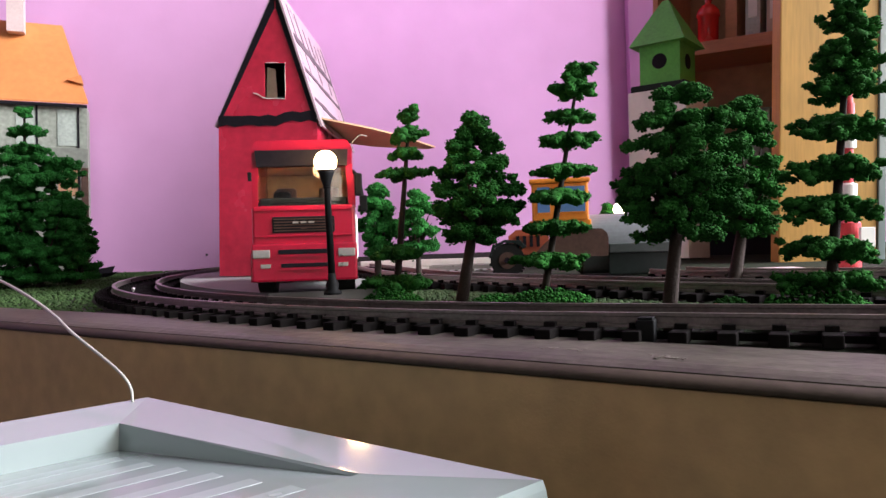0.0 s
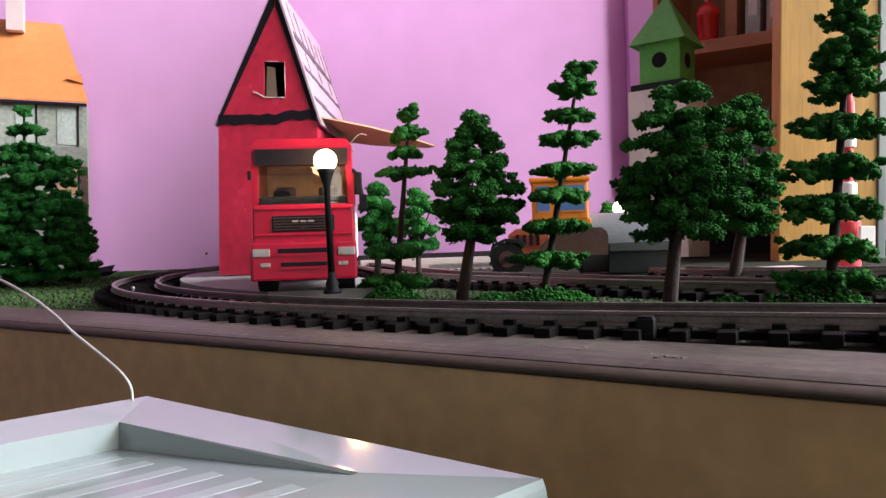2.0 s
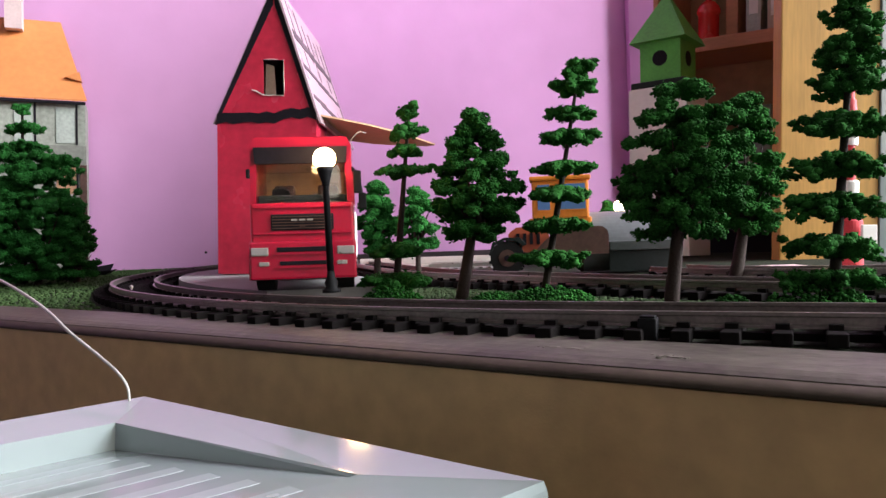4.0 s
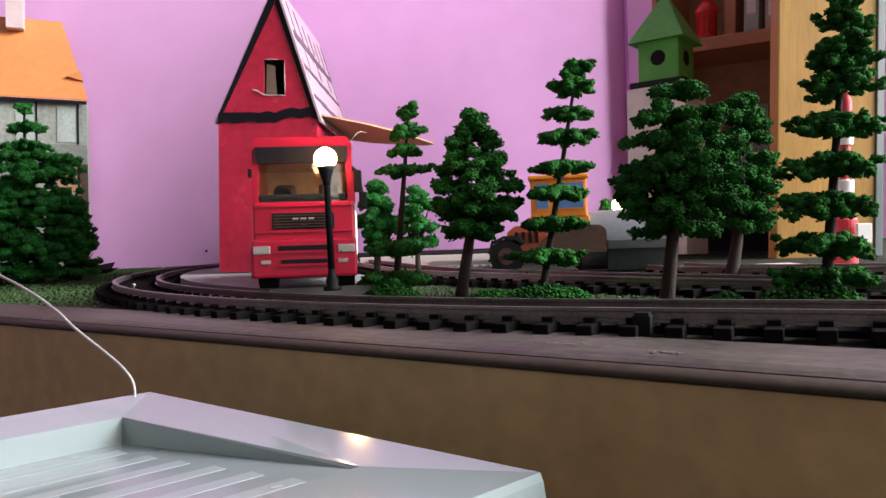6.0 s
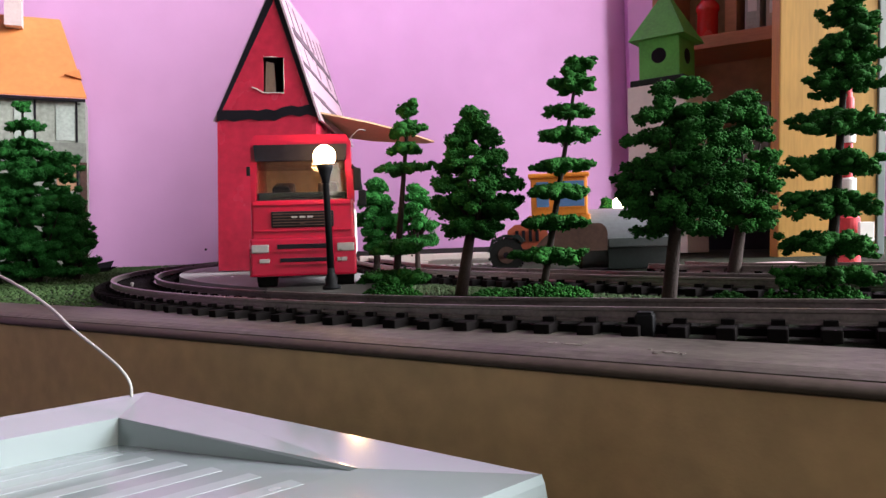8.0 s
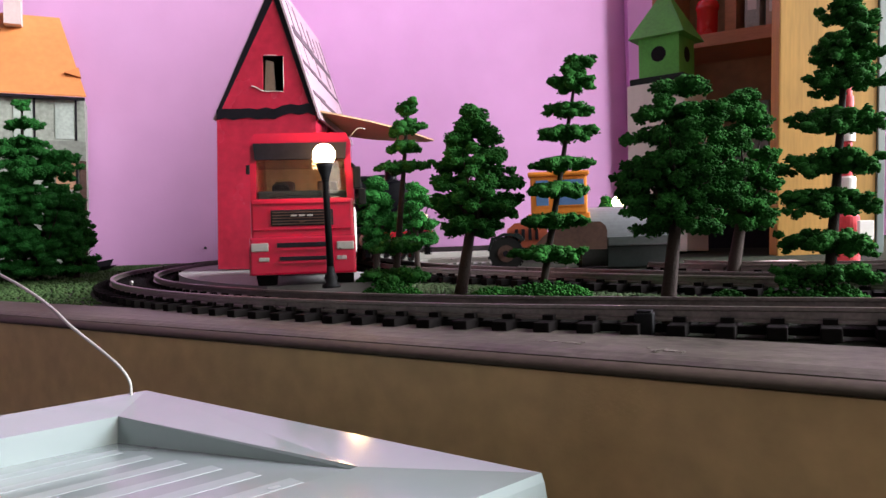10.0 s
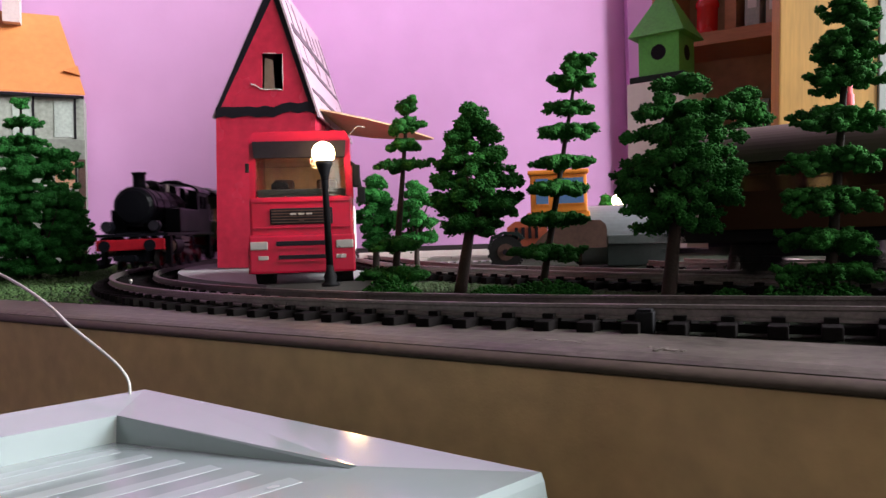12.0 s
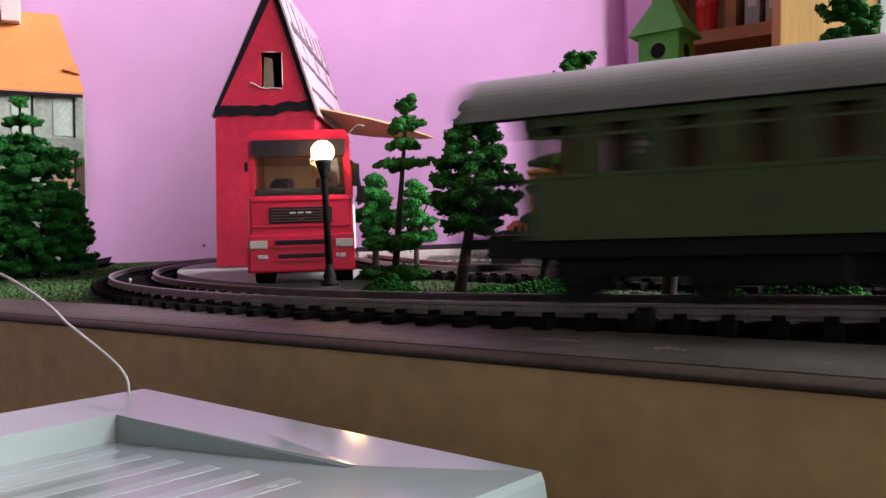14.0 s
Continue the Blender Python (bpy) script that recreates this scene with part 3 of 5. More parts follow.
def red_house():
    t = thing("card_house", pose(-0.0788, 0.345, 0.0045, ry=2.0, rz=-1), "hand-made red card house with black trim and pink roof", "house")
    w, d, h, top = 0.0222, 0.108, 0.0705, 0.1285
    ax = 0.0035
    # gable front with its cut-out opening
    g = bmesh.new()
    ox0, ox1, oz0, oz1 = -0.0015, 0.0078, 0.0795, 0.0955

    def edge_x(z, s):
        f = (z - h) / (top - h)
        return (s * w) * (1 - f) + ax * f
    k = 0.0012
    for prof in ([(-w, 0), (w, 0), (w, h), (-w, h)],
                 [(-w, h), (w, h), (edge_x(oz0, 1), oz0), (edge_x(oz0, -1), oz0)],
                 [(edge_x(oz0, -1), oz0), (ox0, oz0), (ox0, oz1), (edge_x(oz1, -1), oz1)],
                 [(ox1, oz0), (edge_x(oz0, 1), oz0), (edge_x(oz1, 1), oz1), (ox1, oz1)],
                 [(edge_x(oz1, -1), oz1), (edge_x(oz1, 1), oz1), (ax, top)]):
        prism(prof, 0, k, "Y", g)
    part("front_wall", g, M["red"], t)
    part("side_wall", box(w - 0.0012, 0.0012, 0, w, d, h), M["red"], t)
    part("side_wall", box(-w, 0.0012, 0, -w + 0.0012, d, h), M["red"], t)
    bk = prism([(-w, 0), (w, 0), (w, h), (ax, top), (-w, h)], d, d + 0.0012)
    part("back_wall", bk, M["beige"], t)
    part("loft_floor", box(-w + 0.0013, 0.0013, h - 0.001, w - 0.0013, d - 0.001, h), M["beige"], t)
    fl = part("torn_flap", prism([(ox0 - 0.0001, oz0), (ox0 + 0.005, oz0 - 0.0008), (ox0 + 0.004, oz1 - 0.002), (ox0 + 0.0004, oz1 - 0.001)], 0.004, 0.0046), M["beige"], t, "torn beige card flap behind the opening")
    # roof planes with grey drawn tiles
    for s in (1, -1):
        e = Vector((s * (w + 0.0016), 0, h - 0.0035))
        r = Vector((ax, 0, top + 0.0004))
        n = Vector(((r - e).z, 0, -(r - e).x)).normalized() * s
        prof = [(e.x, e.z), (r.x, r.z), (r.x + n.x * 0.0009, r.z + n.z * 0.0009), (e.x + n.x * 0.0009, e.z + n.z * 0.0009)]
        pl = part("roof_plane", prism(prof, -0.0015 if s > 0 else 0.0015, d + 0.001), M["roofcard"], t, "glossy pink roof card with grey drawn tiles")
        if s > 0:
            nn = n * 0.0012
            rng = random.Random(5)
            def stroke(f0, f1, y0, y1, k, nm):
                """A drawn line between two heights of the slope."""
                c0, c1 = e.lerp(r, f0), e.lerp(r, f1)
                lp = prism([(c0.x, c0.z), (c1.x, c1.z), (c1.x + nn.x * k, c1.z + nn.z * k), (c0.x + nn.x * k, c0.z + nn.z * k)], y0, y1)
                part(nm, lp, M["grey_ink"], pl)
            for f, wd in ((0.625, 0.062), (0.41, 0.036), (0.19, 0.036)):
                for j in range(6):
                    stroke(f - j * 0.007 + rng.uniform(-0.006, 0.006), f - j * 0.007 + wd * rng.uniform(0.8, 1.15), 0.004 + j * 0.0165, 0.004 + (j + 1) * 0.0165 - 0.0001, 1.0, "drawn_course")
            for j in range(6):
                y = 0.012 + j * 0.0155 + rng.uniform(-0.001, 0.001)
                stroke(0.69, rng.uniform(0.86, 0.94), y, y + 0.0012, 0.93, "drawn_joint")
                if j % 2:
                    stroke(0.455, 0.61 - j * 0.007, y - 0.006, y - 0.0052, 0.9, "drawn_joint")
            stroke(0.02, 0.95, d - 0.0045, d - 0.0032, 0.9, "drawn_joint")
    # black trim
    for s in (1, -1):
        e, r = Vector((s * w, 0, h)), Vector((ax, 0, top))
        i0, i1 = Vector((s * (w - 0.0021), 0, h + 0.001)), Vector((ax + s * 0.0003, 0, top - 0.0085))
        tr = prism([(e.x, e.z), (r.x, r.z), (i1.x, i1.z), (i0.x, i0.z)], -0.0004, -0.00005)
        part("trim", tr, M["ink"], t, "black marker trim")
    rng = random.Random(8)
    up = [(w - i * w / 6, h + 0.0012 + rng.uniform(-0.0003, 0.0008) + (0.0018 if i < 5 else 0)) for i in range(13)]
    lo = [(x, z - 0.0044 - rng.uniform(-0.0003, 0.0006)) for x, z in up]
    part("trim", prism(up + lo[::-1], -0.0005, -0.00006), M["ink"], t, "black marker trim")
    tear = [(-0.0064, 0.0823), (-0.0043, 0.0817), (-0.0020, 0.0802), (0.0005, 0.0797), (0.0040, 0.0798), (0.0078, 0.0796)]
    low = [(x + rng.uniform(-0.0002, 0.0003), z - rng.uniform(0.0001, 0.0006)) for x, z in tear]
    part("torn_edge", prism(tear + low[::-1], -0.0006, -0.00005), M["whitecard"], t, "torn white paper edge under the opening")
    part("torn_edge", prism([(0.0080, 0.0805), (0.0081, 0.0850), (0.0079, 0.0900), (0.0078, 0.0955), (0.0077, 0.0900), (0.0078, 0.0850)], -0.0004, -0.00005), M["whitecard"], t, "torn white paper edge")
    part("torn_edge", prism([(-0.0012, 0.0956), (0.0020, 0.0958), (0.0050, 0.0956), (0.0050, 0.0954), (0.0018, 0.0955)], -0.0004, -0.00005), M["whitecard"], t, "torn white paper edge")
    # canopy on the right side
    cn = bmesh.new()
    rim_pts = [(0, 0.004), (0.010, 0.009), (0.022, 0.020), (0.036, 0.048), (0.0505, 0.090), (0.0455, 0.098), (0.030, 0.098), (0.015, 0.098), (0, 0.098)]
    sheet = []
    for lift in (0.0, 0.0008):
        sheet.append([cn.verts.new((w + a, b, float(np.interp(a, (0, 0.018, 0.0505), (0.0712, 0.0688, 0.0676))) + lift)) for a, b in rim_pts])
    cn.faces.new(sheet[0][::-1])
    cn.faces.new(sheet[1])
    for k in range(len(rim_pts)):
        q = (k + 1) % len(rim_pts)
        cn.faces.new((sheet[0][k], sheet[0][q], sheet[1][q], sheet[1][k]))
    part("canopy", cn, M["card"], t, "brown cardboard canopy sheet")
    part("door", box(w, 0.012, 0.014, w + 0.0007, 0.05, 0.034), M["whitecard"], t, "white card door panel")
    return t


red_house()


def lorry():
    t = thing("toy_lorry", pose(-0.0405, 0.2240, 0.0045, ry=0.4, rz=6) @ Matrix.Diagonal((1.03, 1.03, 0.985, 1)), "red model lorry with a black visor on the card road", "lorry")
    R = M["truckred"]
    # cab shell: lower box, pillars, roof, so that the windscreen is open
    cab = part("cab", box(-0.0144, 0, 0.0055, 0.0144, 0.038, 0.0262, bevel=0.0008), R, t)
    part("roof", prism([(-0.0128, 0.0455), (0.0128, 0.0455), (0.0142, 0.043), (0.0140, 0.0378), (-0.0140, 0.0378), (-0.0142, 0.043)], 0.0012, 0.038), R, t, smooth=False)
    for s in (-1, 1):
        part("pillar", prism([(s * 0.0142, 0.026), (s * 0.0127, 0.0262), (s * 0.0122, 0.0380), (s * 0.0141, 0.0382)], 0.0004, 0.0045), R, t)
        part("side_panel", box(s * 0.0142 - 0.0004, 0.018, 0.026, s * 0.0142 + 0.0004, 0.038, 0.038), R, t)
        part("side_window", box(s * 0.0138 - 0.0002, 0.0045, 0.026, s * 0.0138 + 0.0002, 0.018, 0.038), M["cabglass"], t).visible_shadow = False
    part("back_panel", box(-0.0138, 0.036, 0.0262, 0.0138, 0.038, 0.0378), M["interior"], t, "cab back wall, tan for the warm lamplight")
    ws = bmesh.new()
    cols = []
    for i in range(15):
        f = i / 7 - 1
        cols.append([ws.verts.new((f * hw_, 0.0002 + 0.0024 * f * f + dy, z)) for hw_, z, dy in ((0.0126, 0.0262, 0.0), (0.0121, 0.0380, 0.0002), (0.0121, 0.0380, 0.0005), (0.0126, 0.0262, 0.0003))])
    for a, c in zip(cols, cols[1:]):
        for k in range(4):
            ws.faces.new((a[k], a[(k + 1) % 4], c[(k + 1) % 4], c[k]))
    ws.faces.new(cols[0])
    ws.faces.new(cols[-1][::-1])
    part("windscreen", ws, M["cabglass"], t, "clear curved windscreen", smooth=False).visible_shadow = False
    part("visor", prism([(-0.0126, 0.0376), (0.0126, 0.0376), (0.0130, 0.0424), (-0.0130, 0.0424)], -0.0006, 0.0016), M["ink"], t, "black sun visor")
    part("dashboard", box(-0.0125, 0.0018, 0.0255, 0.0125, 0.008, 0.0285, bevel=0.0006), M["darkgrey"], t)
    for x in (-0.0065, 0.0065):
        part("seat", box(x - 0.003, 0.018, 0.026, x + 0.003, 0.024, 0.0325, bevel=0.0010), M["brownframe"], t)
    part("steering_wheel", cyl(0.0026, 0.0026, (-0.0065, 0.0085, 0.0292), (-0.0065, 0.0089, 0.0298), 16), M["black"], t)
    part("wiper", tube([(-0.009, 0.0004, 0.0266), (-0.003, 0.0004, 0.0272), (0.0015, 0.0004, 0.0268)], 0.00022, 6), M["black"], t)
    part("wiper", tube([(0.0025, 0.0004, 0.0266), (0.0075, 0.0004, 0.0272), (0.011, 0.0004, 0.0269)], 0.00022, 6), M["black"], t)
    # grille with slats and a plain badge
    gr = part("grille", box(-0.0087, -0.0004, 0.0180, 0.0087, 0.0004, 0.0228, bevel=0.0003), M["ink"], t, "black slatted grille")
    for i in range(5):
        part("slat", box(-0.0083, -0.0007, 0.0185 + i * 0.00085, 0.0083, -0.0003, 0.0188 + i * 0.00085), M["brownframe"], gr)
    for i in range(3):
        part("badge_bar", box(-0.0030 + i * 0.0022, -0.0010, 0.0208, -0.0014 + i * 0.0022, -0.0007, 0.0213), M["chrome"], gr, "dull silver badge bar")
    part("badge_bar", box(-0.0007, -0.0010, 0.0190, 0.0007, -0.0007, 0.0196), M["brownframe"], gr, "dull silver badge bar")
    for z in (0.0245, 0.0168):
        part("panel_ridge", box(-0.0138, -0.0005, z, 0.0138, 0.0003, z + 0.0007, bevel=0.0002), R, t)
    # bumper with two slots
    bp = part("bumper", box(-0.0148, -0.0010, 0.0036, 0.0148, 0.004, 0.0150, bevel=0.0007), R, t)
    for z0, z1, x in ((0.0117, 0.0131, 0.0072), (0.0078, 0.0090, 0.0065)):
        part("air_slot", box(-x, -0.0013, z0, x, -0.0008, z1, bevel=0.0002), M["ink"], bp, "black air slot")
        part("slot_lip", box(-x - 0.0006, -0.0016, z0 - 0.0008, x + 0.0006, -0.0008, z0 - 0.0003), R, bp)
    for s in (-1, 1):
        part("headlight", box(s * 0.0119 - 0.0024, -0.0014, 0.0107, s * 0.0119 + 0.0024, -0.0008, 0.0131, bevel=0.0003), M["chrome"], bp, "pale clear headlight")
        part("fog_light", box(s * 0.0108 - 0.0014, -0.0013, 0.0077, s * 0.0108 + 0.0014, -0.0008, 0.0089, bevel=0.0002), M["chrome"], bp, "small pale fog light")
        for y in (0.010, 0.062, 0.076):
            wh = part("wheel", cyl(0.0056, 0.0056, (s * 0.0088, y, 0.0056), (s * 0.0139, y, 0.0056), 22), M["rubber"], t, "black rubber wheel")
            part("hub", cyl(0.003, 0.0026, (s * 0.0135, y, 0.0056), (s * 0.0143, y, 0.0056), 14), M["chrome"], wh)
        part("mudguard", prism([(s * 0.0146 - 0.0008, 0.0036), (s * 0.0146 + 0.0002, 0.0036), (s * 0.0146 + 0.0002, 0.0120), (s * 0.0146 - 0.0008, 0.0120)], 0.002, 0.0035), R, t)
        # mirrors
        if s < 0:
            part("mirror_stub", box(-0.0152, 0.0, 0.0335, -0.0142, 0.0012, 0.0362, bevel=0.0002), M["black"], t)
            continue
        mr = part("mirror_arm", tube([(s * 0.0140, 0.003, 0.0362), (s * 0.0158, 0.001, 0.0345), (s * 0.0168, 0.0, 0.0275)], 0.0006, 6), M["black"], t)
        part("mirror", box(s * 0.0157 - 0.0011, -0.0010, 0.0285, s * 0.0157 + 0.0011, 0.0010, 0.0352, bevel=0.0005), M["black"], mr)
        part("mirror", box(s * 0.0170 - 0.0011, -0.0012, 0.0238, s * 0.0170 + 0.0011, 0.0006, 0.0286, bevel=0.0004), M["black"], mr)
    part("loose_wire", tube(spline([(0.0134, 0.003, 0.0436), (0.0148, 0.002, 0.0452), (0.0166, 0.002, 0.0468), (0.0186, 0.003, 0.0466)], 12), 0.00013, 6), M["wire"], t, "thin pale loose wire")
    part("chassis", box(-0.009, 0.004, 0.0048, 0.009, 0.085, 0.0075), M["black"], t)
    part("cargo_box", box(-0.0147, 0.041, 0.0085, 0.0147, 0.088, 0.0245, bevel=0.0004), M["whitecard"], t, "white cargo box")
    return t


lorry()


def street_lamp(at, height, lean, label, glow_mat, watts):
    t = thing("street_lamp", Matrix.Translation(at) @ pose(0, 0, 0, ry=lean), label, "street lamp", "street lamps")
    part("base", lathe([(0.0026, 0), (0.0026, 0.0008), (0.0016, 0.0014), (0.0019, 0.0028), (0.0012, 0.0042), (0.0010, 0.006)]), M["black"], t, smooth=True)
    part("post", lathe([(0.0010, 0.005), (0.0009, height - 0.0075), (0.0011, height - 0.007)]), M["black"], t, smooth=True)
    part("collar", lathe([(0.0010, height - 0.0075), (0.0012, height - 0.0062), (0.0021, height - 0.0035), (0.0024, height - 0.0022), (0.0016, height - 0.0021)]), M["black"], t, smooth=True)
    part("globe", ball(0.00315, (0, 0, height), 3), glow_mat, t, "glowing warm white globe", smooth=True)
    return t


street_lamp((-0.0313, 0.2150, 0.0045), 0.0372, -1.0, "black model street lamp with a lit globe", M["globe"], 0)
street_lamp((0.0925, 0.400, 0), 0.0305, 0.0, "black model street lamp, lit, behind a tree", M["bulb"], 0)


# ---- road roller ----
def road_roller():
    t = thing("road_roller", pose(0.0290, 0.345, 0.0, rz=-8), "orange toy road roller with a big grey drum", "road roller")
    cab = part("cab", box(0.0115, 0, 0.0245, 0.0365, 0.020, 0.0415, bevel=0.0009), M["yellow"], t)
    part("cab_roof", box(0.0105, -0.0012, 0.0415, 0.0375, 0.021, 0.0436, bevel=0.0008), M["yellow"], t)
    for x0, x1, z0 in ((0.0225, 0.0350, 0.0285), (0.0140, 0.0195, 0.0285)):
        w = part("window", box(x0, -0.0004, z0, x1, 0.0002, 0.0398, bevel=0.0001), M["blueglass"], cab, "blue tinted cab window")
        part("window_frame", box(x0 - 0.0005, -0.0006, z0 - 0.0005, x1 + 0.0005, -0.0001, z0), M["yellow"], w)
    part("engine_hood", prism([(0.0005, 0.0100), (0.0005, 0.0185), (0.004, 0.0212), (0.0185, 0.0215), (0.0185, 0.0100)], 0.001, 0.017), M["orangered"], t, "faded orange engine hood")
    part("cab_base", box(0.010, 0.0005, 0.0205, 0.0375, 0.0175, 0.0250, bevel=0.0006), M["yellow"], t)
    for k in range(4):
        part("hood_slot", box(0.004 + k * 0.003, 0.0004, 0.0135, 0.0055 + k * 0.003, 0.0012, 0.0185), M["ink"], t, "dark cooling slot")
    part("fender", prism([(-0.0080, 0.0100), (-0.0066, 0.0145), (-0.001, 0.0170), (0.006, 0.0165), (0.0085, 0.0135), (0.0070, 0.0130), (0.0045, 0.0152), (-0.001, 0.0157), (-0.0056, 0.0135), (-0.0070, 0.0100)], -0.0035, 0.003), M["darkgrey"], t, "dark wheel arch")
    for y in (-0.003, 0.016):
        w = part("rear_wheel", cyl(0.0076, 0.0076, (0, y, 0.0078), (0, y + 0.0055, 0.0078), 26), M["rubber"], t, "black ribbed rear tyre")
        part("rim", cyl(0.0038, 0.0032, (0, y - 0.0004, 0.0078), (0, y + 0.0008, 0.0078), 18), M["brownframe"], w)
        part("hub", cyl(0.0014, 0.0010, (0, y - 0.0012, 0.0078), (0, y, 0.0078), 12), M["ink"], w)
        for k in range(14):
            lug = box(-0.0006, y, -0.0005, 0.0006, y + 0.0055, 0.0006)
            lug.transform(Matrix.Translation((0, 0, 0.0078)) @ Matrix.Rotation(k * math.tau / 14, 4, "Y") @ Matrix.Translation((0, 0, 0.0078)))
            part("lug", lug, M["rubber"], w)
    arm = [(0.0120, 0.0102), (0.0165, 0.0148), (0.0200, 0.0176), (0.0360, 0.0208), (0.0415, 0.0206), (0.0436, 0.0188), (0.0442, 0.0165), (0.0440, 0.0086), (0.0150, 0.0088)]
    for y in (-0.0062, 0.0262):
        part("side_frame", prism(arm, y, y + 0.0026), M["brownframe"], t, "brown grey side frame")
    # Solid black disc paints the darkness inside the hollow end.
    part("drum_end", cyl(0.0128, 0.0128, (0.0312, 0.012, 0.0136), (0.0322, 0.012, 0.0136), 40), M["ink"], t, "black disc for the shade in the hollow drum end")
    part("drum_rim", cyl(0.0138, 0.0138, (0.0322, 0.012, 0.0138), (0.0335, 0.012, 0.0138), 40), M["brownframe"], t, "brown drum rim")
    part("front_drum", cyl(0.0135, 0.0135, (0.0336, 0.012, 0.0136), (0.0715, 0.012, 0.0136), 48), M["steelgrey"], t, "wide grey steel drum")
    part("scraper_shelf", box(0.0443, -0.0060, 0.0098, 0.0716, -0.0016, 0.0138, bevel=0.0005), M["darkdrum"], t, "grey green scraper bar")
    part("lower_apron", box(0.0443, -0.0045, 0.0004, 0.0715, -0.0025, 0.0097, bevel=0.0003), M["darkgrey"], t, "dark green apron")
    return t


road_roller()


# ---- orange-roofed house on the left ----
def grey_house():
    t = thing("grey_card_house", pose(-0.2792, 0.545, 0.0, ry=1.6, rz=22), "grey washed card house with an orange roof and pale chimney", "house")
    w, d, h = 0.10, 0.040, 0.124
    part("front_wall", box(-w, 0, 0, w * 0.245, 0.0016, h), M["greycard"], t)
    part("side_wall", box(w * 0.245 - 0.0016, 0.0016, 0, w * 0.245, d, h), M["greycard"], t)
    x1 = w * 0.245
    for z0, z1, label in ((0.094, 0.123, "pale upper window"), (0.058, 0.078, "small tan window")):
        for k in range(4):
            xx = x1 - 0.006 - k * 0.0265
            if z0 < 0.08 and k not in (0, 2):
                continue
            wd = 0.0125 if k else 0.013
            wi = part("window", box(xx - wd, -0.0006, z0, xx, 0.0004, z1), M["greypane"] if z0 > 0.08 else M["card"], t, label)
            part("window_frame", box(xx - 0.0002, -0.0012, z0 - 0.001, xx + 0.0011, 0.0, z1 + 0.001), M["ink"], wi)
            part("window_frame", box(xx - wd - 0.0004, -0.0011, z1, xx, 0.0, z1 + 0.0006), M["ink"], wi)
    part("floor_band", box(-w, -0.0008, 0.079, x1 + 0.0004, 0.0003, 0.0925), M["greycard2"], t, "darker grey band")
    part("corner_post", box(x1 - 0.004, -0.0009, 0, x1 + 0.0006, 0.0004, 0.0785), M["brownframe"], t)
    e0, e1 = 0.1235, 0.189
    rf = bmesh.new()
    vs = [rf.verts.new(p) for p in ((-w, -0.006, e0), (x1 + 0.0015, -0.006, e0), (x1 - 0.018, 0.040, e1), (-w, 0.040, e1),
                                    (-w, -0.006, e0 + 0.0012), (x1 + 0.0015, -0.006, e0 + 0.0012), (x1 - 0.018, 0.040, e1 + 0.0012), (-w, 0.040, e1 + 0.0012))]
    for f in ((0, 1, 2, 3), (7, 6, 5, 4), (0, 4, 5, 1), (1, 5, 6, 2), (2, 6, 7, 3), (3, 7, 4, 0)):
        rf.faces.new([vs[i] for i in f])
    part("roof", rf, M["orange"], t, "orange card roof")
    part("eave_board", box(-w, -0.0055, e0 - 0.0022, x1 + 0.0005, -0.003, e0 - 0.0002), M["ink"], t)
    part("chimney", box(-0.0285, 0.022, 0.1785, -0.0175, 0.034, 0.225), M["roofpink"], t, "pale pink card chimney")
    part("paper_tab", prism([(x1 - 0.013, 0.142), (x1 - 0.0035, 0.146), (x1 - 0.002, 0.139)], 0.0020, 0.0080), M["orange"], t)
    part("base_flap", prism([(x1 - 0.012, 0.0025), (x1 + 0.018, 0.008), (x1 + 0.016, 0.0035), (x1 - 0.010, 0.0)], -0.02, -0.012), M["ink"], t, "black card flap on the ground")
    return t


grey_house()


# ---- tower, shelf and cabinet behind the layout ----
def toy_tower():
    t = thing("toy_tower", pose(0.1482, 0.50, 0.0, ry=2.0, rz=52), "white toy tower with a green painted birdhouse top", "tower")
    part("column", prism([(-0.019, -0.019), (0.019, -0.019), (0.019, 0.019), (-0.019, 0.019)], 0.0, 0.107, "Z"), M["whitecard"], t, "off-white card column")
    part("ring", box(-0.018, -0.018, 0.107, 0.018, 0.018, 0.1115, bevel=0.001), M["darkgrey"], t, "dark grey green ring")
    part("chamber", box(-0.0135, -0.0135, 0.1115, 0.0135, 0.0135, 0.138, bevel=0.0006), M["greenpaint"], t, "green painted wooden chamber")
    for sx, sy in ((0, -1), (-1, 0)):
        p0 = Vector((sx * 0.0133, sy * 0.0133, 0.1262))
        # Flat black disc on the face paints the shade within the opening.
        part("hole", cyl(0.0045, 0.0045, p0, p0 + Vector((sx, sy, 0)) * 0.0004, 20), M["ink"], t, "black disc for the shade in a round hole")
        part("hole_rim", cyl(0.0050, 0.0050, p0 - Vector((sx, sy, 0)) * 0.0006, p0 + Vector((sx, sy, 0)) * 0.00035, 20), M["darkgrey"], t)
    rf = bmesh.new()
    a = 0.0185
    vs = [rf.verts.new(p) for p in ((-a, -a, 0.137), (a, -a, 0.137), (a, a, 0.137), (-a, a, 0.137))]
    up = [rf.verts.new(p) for p in ((-0.002, -0.002, 0.168), (0.002, -0.002, 0.168), (0.002, 0.002, 0.168), (-0.002, 0.002, 0.168))]
    rf.faces.new(vs)
    rf.faces.new(up)
    for i in range(4):
        rf.faces.new((vs[i], vs[(i + 1) % 4], up[(i + 1) % 4], up[i]))
    part("roof", rf, M["greenpaint"], t, "green pyramid roof")


toy_tower()
LEAN = 2.0


